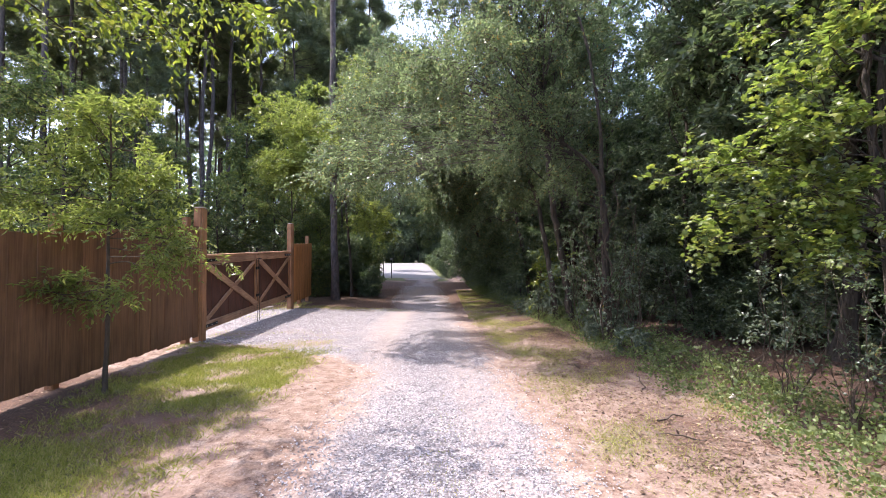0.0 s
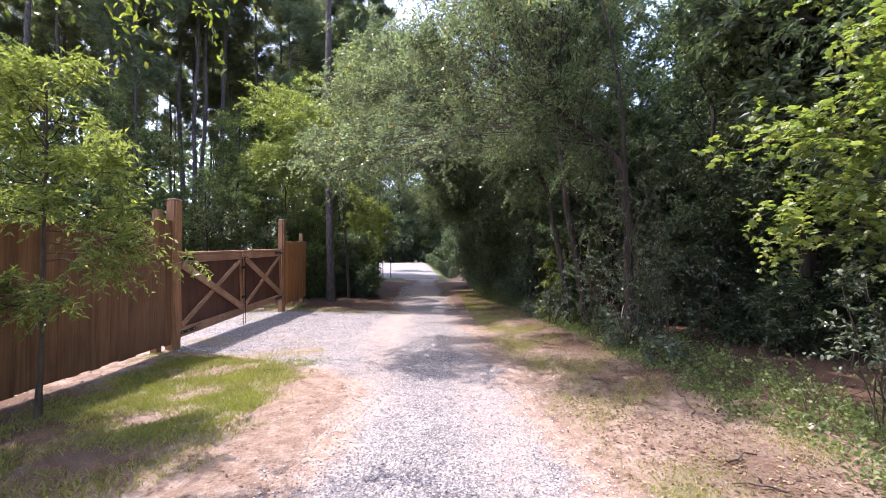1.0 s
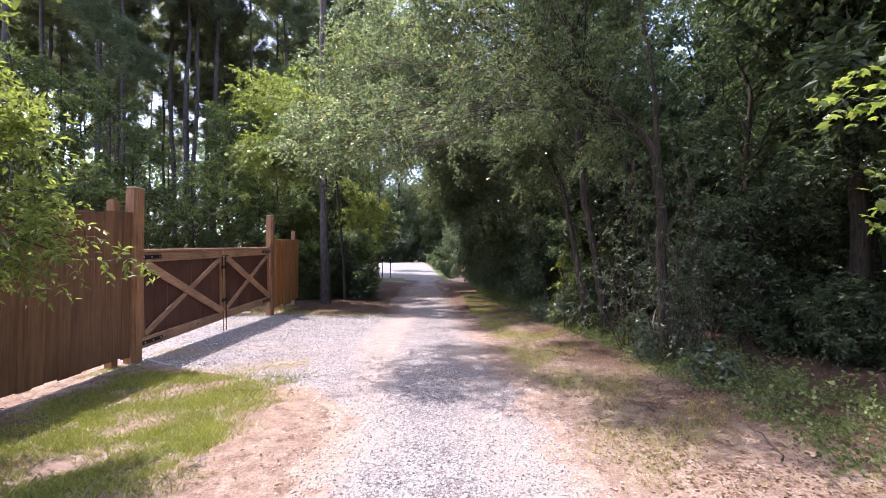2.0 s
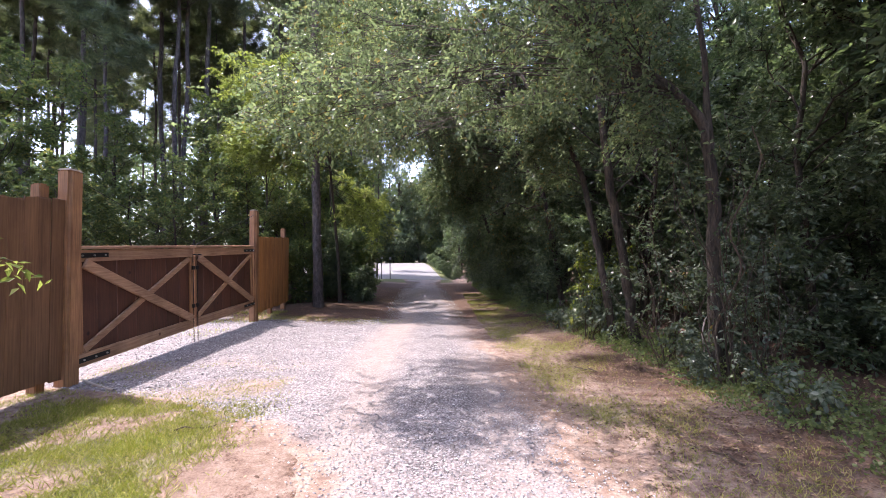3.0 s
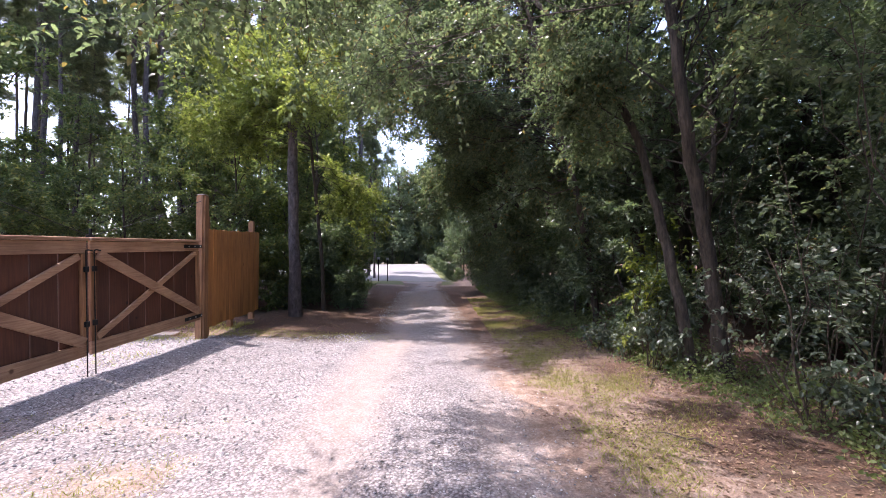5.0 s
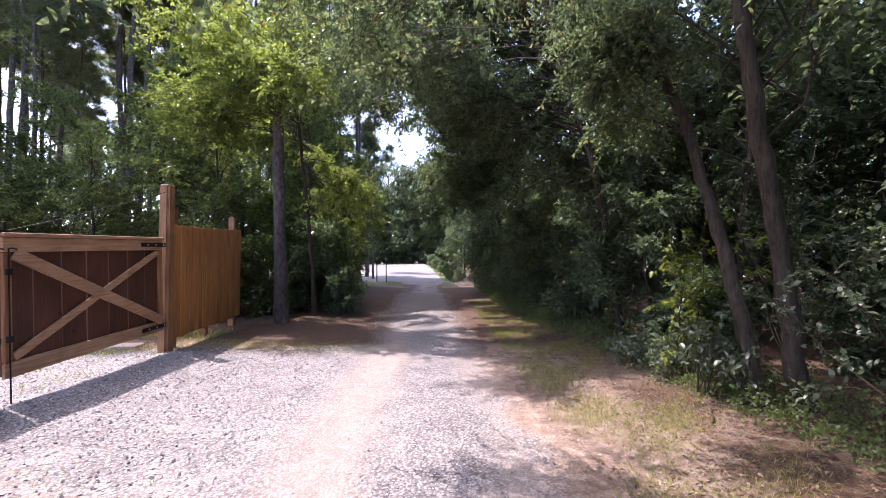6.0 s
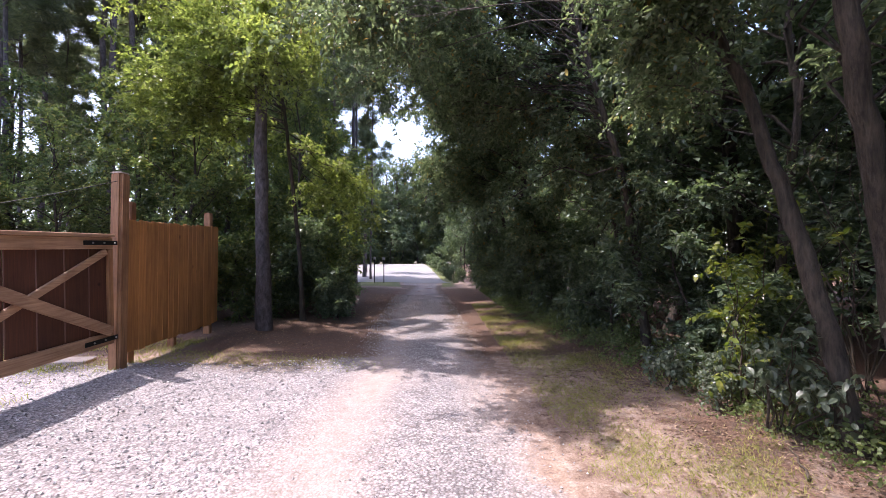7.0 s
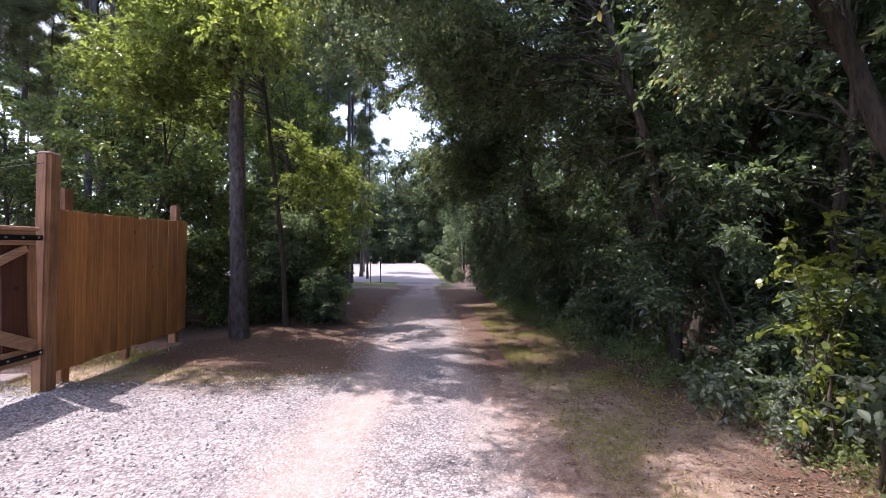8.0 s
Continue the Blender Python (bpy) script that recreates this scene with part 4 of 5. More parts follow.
lone = pine(40, 27.0, 0.125, 0.79, "lone tall pine with grey bark at the drive's edge")
lone.matrix_world = pose(-3.79, 14.22, 0.05, 0, 0, 30)
stand = [pine(41 + i, h, r, b, "tall slender pine with bare lower trunk behind the fence") for i, (h, r, b) in enumerate(((23, 0.12, 0.54), (24, 0.105, 0.57), (20, 0.09, 0.5)))]
rr = random.Random(5)
PINES = [(-16.5, 16.5), (-21, 15), (-13.6, 18.5), (-13.2, 22.4), (-18.5, 20), (-24, 19), (-15, 24), (-11.5, 25.5), (-8.4, 23.5), (-20, 26), (-26, 25), (-14, 31), (-9.5, 32), (-19, 33), (-25, 33), (-32, 28), (-6.2, 33.5), (-30, 38), (-23, 41), (-16, 41), (-11, 42), (-7.5, 43), (-36, 42), (-8.6, 50), (-5.4, 29.0), (-12.7, 36.5), (-17.2, 36), (-13.0, 21.5), (-16.8, 28), (-22.5, 29.5), (-28, 22), (-10.6, 34.5), (-12.2, 33.5), (-20.5, 37), (-26.5, 37.5), (-9.4, 37), (-14.4, 45), (-19.5, 46), (-6.2, 39), (-17.5, 21.8), (-15.6, 19.6), (-18.0, 23.2), (-12.4, 23.0), (-19.2, 17.4), (-14.0, 27.4), (-21.6, 23.0), (-24.5, 27.5), (-5.4, 25.5), (-7.4, 27.8), (-9.8, 40.0), (-8.8, 28.6), (-20.0, 30.5), (-17.6, 31.5), (-23.0, 35.0), (-12.0, 30.0), (-27.5, 30.5), (-15.2, 34.0), (-30.0, 33.5), (-34.0, 35.0), (-25.0, 22.5)]
for i, (x, y) in enumerate(PINES):
    m = pose(x, y, float(gz(x, y)), rr.uniform(-1.2, 1.2), rr.uniform(-1.2, 1.2), rr.uniform(0, 360)) @ Matrix.Scale(rr.uniform(0.88, 1.12), 4)
    if i < 3:
        stand[i].matrix_world = m
    else:
        copy_thing(stand[i % 3], m)


# ---- woods and understory ----
def woods_tree(seed, height, radius, low, spread, label, material, leaf, n=20, name="woods_tree", twigs=9, subs=7, group="woods trees"):
    rng = np.random.default_rng(seed)
    line = bend(rng, (0, 0, -0.15), (rng.normal(0, 0.06) * height, rng.normal(0, 0.06) * height, height * 0.93), 7, 0, 0.02)
    tg = []
    for k in range(n):
        z = low + (height - low) * (k + rng.random()) / n
        a = rng.uniform(0, 2 * np.pi)
        r = spread * math.sqrt(max(0.12, 1 - ((z - low) / (height - low) * 1.5 - 0.6) ** 2)) * rng.uniform(0.55, 1.15)
        tg.append((r * np.cos(a), r * np.sin(a), z))
    return tree(name, label, "tree", seed, [(line, radius, radius * 0.25)], limbs_to(rng, line, tg, radius * 0.3, 0.25 if low > 1.5 else 0.1), M_BARK_OAK, leaf, material, group=group, subs=subs, sub_len=0.42, twigs=twigs)


def scatter(protos, places, seed, lo=0.85, hi=1.15):
    r = random.Random(seed)
    for i, (x, y) in enumerate(places):
        p = protos[i % len(protos)]
        m = pose(x, y, float(gz(x, y)), 0, 0, r.uniform(0, 360)) @ Matrix.Scale(r.uniform(lo, hi), 4)
        if i < len(protos):
            p.matrix_world = m
        else:
            copy_thing(p, m)


OVAL = ("slim", 0.30, 11, 0.092, 0.050, 0.35, 0.7)
WIDE = ("slim", 0.42, 11, 0.135, 0.072, 0.35, 0.8)
woods = [woods_tree(60, 10, 0.12, 1.6, 2.3, "dark-leaved hardwood in the shaded wood", M_WOODS, WIDE, 22, twigs=7, subs=6),
         woods_tree(61, 12, 0.15, 3.0, 2.6, "tall hardwood with a dark bare trunk in the wood", M_WOODS, WIDE, 22, twigs=7, subs=6),
         woods_tree(62, 7.5, 0.08, 0.6, 2.0, "bushy young hardwood in the shaded wood", M_WOODS, WIDE, 22, twigs=7, subs=6)]
scatter(woods, [(7.6, 7.2), (8.6, 14.5), (4.6, 12.6), (10.5, 11.0), (5.4, 15.8), (4.6, 18.6), (8.5, 18), (4.2, 21.5), (7.4, 22), (3.8, 25.5), (6.5, 27), (11, 21), (4.6, 30), (3.6, 34), (6, 38), (16, 32), (20, 14), (4.4, 44), (9, 42), (1.8, 52), (3, 62), (2.4, 30), (2.2, 37), (1.6, 43)], 21)
for i, (x, y) in enumerate([(7.6, 7.0), (8.6, 3.0), (7.8, 10.4), (9.8, 5.6), (9.8, 11.8), (10.6, 8.2), (11.6, 6.4), (11.8, 11), (7.2, 1.2), (10.2, 1.0), (12.4, 13.6), (13.4, 9.2), (9.6, 15.6), (6.6, 17.4), (12.0, 17.5), (8.0, 20.4), (6.2, 23.8), (10.8, 24), (5.8, 19.6), (7.4, 15.4), (8.8, 8.8), (9.5, 14.6), (11.2, 15.6), (13.0, 15.2), (13.6, 18.6), (15.2, 13.0), (16.0, 16.6)]):
    copy_thing(woods[2 if i % 3 else 0], pose(x, y, float(gz(x, y)) - 0.1, 0, 0, 57 * i) @ Matrix.Scale(0.8 + 0.07 * (i % 5), 4))
for i, (x, y) in enumerate([(-2.5, 76), (-6.0, 78), (1.5, 74), (-14, 80), (-19, 78), (-24, 76), (5, 70), (-4.0, 82), (-10, 79), (-16, 86), (-30, 74), (-36, 70), (0, 86), (-8, 90), (-8.6, 76), (-12.2, 79), (-7.2, 82), (-3.2, 88)]):
    copy_thing(woods[(0, 2)[i % 2]], pose(x, y, float(gz(x, y)), 0, 0, 40 * i) @ Matrix.Scale((1.9 if x > -5 or x < -9 else 1.55) + 0.09 * (i % 4), 4))

for i, (x, y) in enumerate([(4.2, 14.4), (3.5, 15.8), (5.7, 14.8)]):
    copy_thing(woods[1], pose(x, y, float(gz(x, y)), 0, 0, 50 * i) @ Matrix.Scale(1.0 + 0.08 * i, 4))

edge_trees = [woods_tree(65, 7.5, 0.07, 2.1, 1.7, "hardwood with small leaves and bare lower trunk at the wood's edge", M_WOODS, ("slim", 0.32, 10, 0.095, 0.05, 0.4, 0.8), 22, "edge_tree", 8, group="edge trees"),
              woods_tree(66, 9.0, 0.09, 2.5, 2.0, "tall hardwood with small leaves at the wood's edge", M_WOODS, ("slim", 0.32, 10, 0.095, 0.05, 0.4, 0.8), 22, "edge_tree", 8, group="edge trees")]
scatter(edge_trees, [(5.2, 8.4), (6.8, 3.4), (5.4, 4.6), (7.0, 6.0), (5.2, 2.2)], 26)

for i, (x, y) in enumerate([(6.4, 8.0), (5.8, 6.0), (5.3, 4.2), (7.4, 6.6)]):
    copy_thing(edge_trees[1], pose(x, y, float(gz(x, y)), 0, 0, 85 * i) @ Matrix.Scale(1.35, 4))

under = [woods_tree(70, 5.2, 0.05, 0.5, 1.6, "bushy green understory tree behind the fence", M_UNDER, OVAL, 20, "understory_tree", 8, 6, group="understory trees"),
         woods_tree(71, 6.6, 0.06, 1.0, 1.8, "leafy understory tree with sunlit top", M_UNDER, OVAL, 22, "understory_tree", 8, 6, group="understory trees"),
         woods_tree(72, 3.6, 0.04, 0.3, 1.4, "low bushy understory tree", M_UNDER, OVAL, 18, "understory_tree", 8, 6, group="understory trees")]
scatter(under, [(-6.6, 16.0), (-8.4, 17.0), (-5.3, 17.6), (-10.5, 16.0), (-12.5, 17.5), (-7.2, 19.5), (-5.6, 20.8), (-9.4, 20.5), (-14.8, 16.2), (-17, 18), (-4.6, 18.6), (-5.2, 21.5), (-5.9, 25), (-6.2, 23), (-7.6, 24), (-14, 21.5), (-6.4, 28.5), (-7.6, 30), (-5.9, 15.0), (-16.5, 14.2), (-20.5, 13.2), (-24, 16), (-13.4, 13.6), (-10.2, 13.4), (-8.0, 14.6), (-11.7, 12.5), (-9.4, 12.2), (-13.8, 11.8), (-12.2, 15.0), (-15.4, 12.4), (-18.2, 12.0), (-17.0, 15.8)], 22)

tall_under = [woods_tree(75, 9.0, 0.08, 2.6, 2.4, "slender hardwood with yellow-green backlit crown beside the drive", M_SAPLING, ("slim", 0.34, 9, 0.14, 0.08, 0.35, 0.6), 22, "hardwood_tree", 8, group="drive hardwoods"),
              woods_tree(76, 7.6, 0.07, 2.0, 2.2, "slender hardwood with light green crown beside the drive", M_UNDER, ("slim", 0.34, 9, 0.14, 0.08, 0.35, 0.6), 22, "hardwood_tree", 8, group="drive hardwoods")]
scatter(tall_under, [(-7.0, 18.4), (-6.6, 24.6), (-6.8, 27.4), (-8.6, 30.5)], 24)

shrubs = [woods_tree(80, 2.0, 0.022, 0.15, 0.9, "leafy shrub at the wood's edge", M_UNDER, OVAL, 14, "shrub", 6, 5, "edge shrubs"),
          woods_tree(81, 1.4, 0.018, 0.1, 0.7, "low shrub at the wood's edge", M_WOODS, OVAL, 12, "shrub", 6, 5, "edge shrubs"),
          woods_tree(82, 2.6, 0.025, 0.2, 1.0, "tall thin shrub in shade", M_WOODS, OVAL, 14, "shrub", 6, 5, "edge shrubs")]
places = [(4.6, 2.0), (5.8, 7.6), (6.6, 9.2), (2.9, 10.6), (2.9, 11.6), (3.6, 11.8), (2.6, 13.2), (2.5, 14.2), (2.9, 15.2), (2.3, 15.9), (2.3, 17.9), (2.1, 19.5), (2.6, 20.8), (1.9, 21.2), (1.9, 23.4), (2.0, 25.5), (2.0, 28), (-4.9, 15.4), (-4.3, 15.9), (-3.5, 16.6), (-3.4, 17.8), (-3.8, 19.3), (-4.3, 21), (-4.9, 23), (-5.4, 26), (-4.2, 16.9), (-5.4, 14.6), (-2.9, 16.2)]
right = [p for p in places if p[0] > 0 and p[1] > 10]
for i, (x, y) in enumerate(right):
    copy_thing(shrubs[1 + i % 2], pose(x, y, float(gz(x, y)), 0, 0, 75 * i) @ Matrix.Scale(0.85 + 0.06 * (i % 5), 4))
scatter(shrubs, [p for p in places if p not in right], 23)
for i, (x, y) in enumerate([(5.8, 8.6), (4.8, 8.4), (6.2, 6.6), (5.3, 9.6), (5.9, 9.9), (6.4, 10.3), (5.0, 10.5), (7.0, 9.4), (5.4, 7.0), (6.4, 7.4), (6.7, 5.8)]):
    copy_thing(shrubs[1 + i % 2], pose(x, y, float(gz(x, y)), 0, 0, 65 * i) @ Matrix.Scale(0.9 + 0.07 * (i % 4), 4))

for i in range(17):
    x, y = -21.0 + 1.5 * i, 75.5 + 1.5 * math.sin(2.1 * i)
    copy_thing(shrubs[i % 3], pose(x, y, float(gz(x, y)) - 0.1, 0, 0, 77 * i) @ Matrix.Scale(3.0 + 0.4 * (i % 3), 4))
for i, (x, y) in enumerate([(0.7, 33.6), (0.5, 37.0), (0.1, 41.0), (-0.3, 46.0), (-0.9, 52.0), (-1.8, 60.0)]):
    copy_thing(shrubs[1], pose(x, y, float(gz(x, y)), 0, 0, 50 * i) @ Matrix.Scale(0.8 + 0.12 * i, 4))

# ---- the sapling before the fence ----
rng = np.random.default_rng(30)
line = np.array([(0, 0, -0.05), (0.01, 0.02, 0.8), (-0.01, 0.03, 1.7), (0.03, 0.0, 2.5), (0.0, 0.02, 3.1)])
tg = np.concatenate([cloud(rng, 14, (-0.1, 0, 2.05), (1.15, 0.85, 0.45)), cloud(rng, 9, (0, 0, 2.6), (0.85, 0.7, 0.45)), np.array([(-0.75, -0.1, 1.0), (-0.6, 0.1, 1.12), (-0.85, 0.0, 0.9), (0.55, 0.15, 1.3), (0.75, 0.2, 1.6), (-0.35, 0.2, 1.05), (0.35, -0.2, 1.05), (0.95, 0.1, 1.5), (1.1, 0.2, 1.35)])])
tree("oak_sapling", "slim young oak sapling with narrow bright-green leaves", "sapling", 30, [(line, 0.024, 0.006)], limbs_to(rng, line, tg, 0.008, 0.3), M_TWIG, ("slim", 0.22, 9, 0.066, 0.023, 0.35, 0.6), M_SAPLING, subs=6, sub_len=0.42, twigs=5, at=pose(-3.54, 4.24, 0.03), sides=6)

# hickory behind the fence, one bough over the drive's edge
rng = np.random.default_rng(31)
line = np.array([(0, 0, -0.1), (0.05, 0, 2.0), (0.1, 0.1, 4.0), (0.2, 0.2, 6.5)])
# The clouds near z = 4.8 are unseen, added to shade the ground by the fence.
tg = np.concatenate([cloud(rng, 8, (-0.6, -0.8, 5.6), (1.3, 1.2, 1.0)), cloud(rng, 20, (0.4, 2.55, 4.8), (0.6, 0.4, 0.3)), cloud(rng, 6, (0.1, 1.5, 4.9), (0.5, 0.5, 0.3)), cloud(rng, 16, (0.75, 2.5, 4.8), (0.55, 0.25, 0.3)), np.array([(3.7, 2.0, 3.6), (3.4, 2.1, 3.4), (3.9, 1.7, 3.8), (2.9, 2.3, 3.5), (4.0, 2.2, 3.7), (3.2, 1.8, 3.7)])])
tree("hickory_tree", "hickory with drooping yellow-green leaflets overhanging the fence, unseen boughs added for shade", "tree", 31, [(line, 0.09, 0.03)], limbs_to(rng, line, tg, 0.02, 0.5, 0.1), M_BARK_OAK, ("oval", 0.26, 8, 0.075, 0.030, 0.8, 0.7), M_YELLOW, subs=8, sub_len=0.24, twigs=5, start=0.68, at=pose(-5.6, 1.6, 0.1))

# maple at the wood's edge: level tiers of leaves, one above the other
rng = np.random.default_rng(32)
line = np.array([(4.35, 3.9, -0.1), (4.3, 3.9, 1.5), (4.2, 3.95, 3.0), (4.2, 3.9, 5.0)])
tiers = [(2.35, 3.6, 2.42), (2.55, 3.75, 2.50), (2.75, 3.5, 2.65), (2.25, 3.65, 2.18), (2.5, 3.55, 2.22), (2.75, 3.8, 2.3), (3.0, 3.5, 2.45), (2.4, 3.65, 1.78), (2.65, 3.5, 1.85), (2.9, 3.75, 1.8), (3.15, 3.45, 1.95), (2.45, 3.8, 1.55), (2.7, 3.6, 1.5), (3.0, 3.5, 1.4), (3.2, 3.8, 2.85), (3.0, 3.4, 3.0), (3.4, 3.3, 2.6), (3.5, 3.5, 2.2), (3.5, 3.4, 1.7), (3.3, 3.2, 1.35), (3.6, 3.7, 3.3), (3.2, 3.3, 3.4)]
tg = np.concatenate([np.array(tiers) + rng.normal(0, 0.05, (len(tiers), 3)), cloud(rng, 6, (4.0, 3.8, 4.2), (1.0, 0.8, 0.8))])
tree("maple_tree", "young maple with sunlit yellow-green lobed leaves", "tree", 32, [(line, 0.05, 0.02)], limbs_to(rng, line, tg, 0.012, 0.3), M_BARK_OAK, ("lobed", 0.24, 7, 0.058, 0.053, 0.15, 0.4), M_MAPLE, subs=6, sub_len=0.26, twigs=4, start=0.5, rise=-0.05)


# broad-leaved plants at the wood's edge
def broad_plant(seed, tall, spread, label, material, leaf, n, name="broadleaf_shrub"):
    rng = np.random.default_rng(seed)
    limbs = [(bend(rng, (rng.normal(0, 0.05), rng.normal(0, 0.05), -0.03), (spread * rng.normal(0, 0.55), spread * rng.normal(0, 0.55), tall * rng.uniform(0.5, 1.0)), 6, 0.05, 0.04), 0.009) for _ in range(n)]
    return tree(name, label, "shrub", seed, [(limbs[0][0], 0.012, 0.005)], limbs, M_TWIG, leaf, material, group="edge plants", subs=3, sub_len=0.3, twigs=3, start=0.3)


BROAD = ("broad", 0.18, 6, 0.080, 0.050, 0.8, 0.7)
plants = [broad_plant(90, 0.85, 0.38, "shrub with broad pale-green leaves at the wood's edge", M_BROAD, BROAD, 7),
          broad_plant(91, 0.7, 0.42, "low plant with broad pale-green leaves on the verge", M_BROAD, BROAD, 6)]
scatter(plants, [(2.3, 9.5), (2.85, 7.3)], 25, 0.8, 0.95)
for i, (x, y) in enumerate([(2.55, 6.9), (2.95, 6.6), (2.4, 10.3), (2.75, 5.9), (2.2, 10.0), (2.6, 9.9), (2.7, 7.7), (2.05, 10.6), (2.25, 11.0), (2.7, 10.6), (3.15, 7.2)]):
    copy_thing(plants[i % 2], pose(x, y, float(gz(x, y)), 0, 0, 80 * i) @ Matrix.Scale(0.48 + 0.09 * (i % 4), 4))
spray = broad_plant(92, 1.7, 0.4, "thin sapling with sunlit yellow-green leaves at the wood's edge", M_YELLOW, ("oval", 0.22, 8, 0.075, 0.042, 0.4, 0.45), 8, "edge_sapling")
spray.matrix_world = pose(2.52, 10.1, 0.0)
tall_plants = [broad_plant(93, 2.9, 0.75, "leafy sapling with mid-green leaves at the wood's edge", M_OAK, ("oval", 0.24, 9, 0.055, 0.028, 0.4, 0.8), 9, "edge_sapling"),
               broad_plant(94, 2.3, 0.6, "leafy sapling with pale-green leaves at the wood's edge", M_BROAD, ("oval", 0.24, 8, 0.062, 0.031, 0.4, 0.8), 8, "edge_sapling")]
scatter(tall_plants, [(2.78, 6.88), (2.6, 7.8)], 27)
for i, (x, y, k) in enumerate([(3.5, 8.1, 1.0), (3.2, 6.9, 0.9), (3.9, 10.4, 1.0), (3.55, 7.4, 1.15), (3.3, 3.3, 0.5), (3.7, 2.9, 0.6), (3.2, 2.75, 0.5), (3.9, 3.5, 0.65)]):
    copy_thing(tall_plants[i % 2], pose(x, y, float(gz(x, y)), 0, 0, 70 * i) @ Matrix.Scale(k, 4))
pale_spray = broad_plant(95, 1.5, 0.45, "thin sapling with pale sunlit leaves in sprays", M_BROAD, ("oval", 0.22, 7, 0.062, 0.030, 0.2, 0.35), 8, "edge_sapling")
pale_spray.matrix_world = pose(3.2, 3.75, 0.0) @ Matrix.Scale(0.85, 4)


# ---- ground cover ----
def cover(name, label, category, kind, material, x, y, seed, length, width, lean, lift=0.0, lying=False):
    rng = np.random.default_rng(seed)
    n = len(x)
    at = np.stack([x, y, gz(x, y) + lift], -1)
    way = rng.normal(0, 1, (n, 3)) * np.array([lean, lean, 0.15]) + np.array([0, 0, 1.0])
    face = rng.normal(0, 1, (n, 3)) * np.array([1, 1, 0.2])
    if lying:
        way = rng.normal(0, 1, (n, 3)) * np.array([1, 1, 0.12])
        face = np.array([0, 0, 1.0]) + rng.normal(0, 0.25, (n, 3))
    s = rng.uniform(0.5, 1.3, n)
    me = leaf_mesh(name, kind, at, way, face, length * s, width * s)
    tagged(put(name, me, material), label, category, kind="stuff")


rng = np.random.default_rng(50)
def keep_where(n, x0, x1, y0, y1, chance):
    x, y = rng.uniform(x0, x1, n), rng.uniform(y0, y1, n)
    k = rng.random(n) < chance(x, y)
    return x[k], y[k]

def turf_left(x, y):
    lawn = smooth(-1.75, -2.05, x + 0.15 * soft_noise(x, y, 2.7, 8.0)) * smooth(-4.0, -3.6, x) * smooth(6.7, 6.2, y) * (1 - np.exp(-((x + 2.85) / 0.3) ** 2 - ((y - 5.95) / 0.17) ** 2)) * smooth(3.7, 4.6, y + 0.4 * soft_noise(x, y, 2.0, 5.0))
    near = smooth(-1.9, -2.6, x) * smooth(3.3, 2.7, y + 0.25 * soft_noise(x, y, 2.4, 2.0))
    rest = 0.35 * smooth(-1.5, -1.9, x) * smooth(-3.7, -3.3, x) * smooth(6.9, 6.3, y)
    return np.maximum.reduce([lawn * np.clip(0.55 + 0.7 * soft_noise(x, y, 3.3, 1.0) + 0.5 * soft_noise(x, y, 7.3, 4.0), 0.05, 1), near * 0.9, rest * np.clip(0.5 + soft_noise(x, y, 4.0, 2.0), 0, 1)])


x, y = keep_where(190000, -3.9, -1.2, 1.4, 7.2, turf_left)
cover("grass", "patchy sunlit yellow-green grass beside the fence", "grass", "blade", M_GRASS, x, y, 51, 0.048, 0.0055, 0.8)
x, y = keep_where(230000, 0.6, 2.8, 1.5, 20, lambda x, y: smooth(road_right(y) - 0.1, road_right(y) + 0.3, x) * np.clip(0.2 + 0.75 * soft_noise(x, y, 1.9, 6.0) + 0.35 * smooth(road_right(y) + 0.8, road_right(y) + 0.4, x) * smooth(5.5, 7, y), 0.05, 1))
cover("verge_grass", "sparse dry grass on the clay verge", "grass", "blade", M_GRASS, x, y, 52, 0.043, 0.0036, 0.85)
def drive_tufts(x, y):
    apron = np.clip(0.15 + soft_noise(x, y, 2.2, 3.0) + 0.5 * soft_noise(x, y, 7.0, 1.0), 0, 1) * smooth(-1.5, -2.1, x) * smooth(8.3, 7.0, y) * smooth(5.6, 6.2, y)
    crest = 0.35 * np.exp(-(x / 0.13) ** 2) * smooth(4.5, 2.0, y)
    back = 0.5 * smooth(11.3, 11.8, y) * smooth(12.5, 12.0, y) * smooth(-0.8, -1.6, x)
    return apron + crest + back


x, y = keep_where(260000, -4.2, 0.6, 2.0, 12.8, drive_tufts)
cover("drive_grass", "thin grass tufts through the gravel", "grass", "blade", M_GRASS, x, y, 53, 0.034, 0.0045, 0.9)
x, y = keep_where(16000, -7.0, -4.2, 9.4, 13.2, lambda x, y: np.clip(0.45 + 0.6 * soft_noise(x, y, 2.0, 5.0), 0, 1) * (1 - 0.8 * (y < 11.0)))
cover("panel_grass", "sunlit yellow-green grass behind the fence panel", "grass", "blade", M_GRASS, x, y, 60, 0.075, 0.007, 0.7)
def weed_height(x, y):
    """Tops of the weeds: knee-high tufts with low leaves between them."""
    return 0.05 + 0.27 * np.clip(0.35 + 0.8 * soft_noise(x, y, 3.1, 2.0) + 0.5 * soft_noise(x, y, 7.7, 6.0), 0, 1.3) * smooth(verge_right(y) - 0.1, verge_right(y) + 0.4, x)


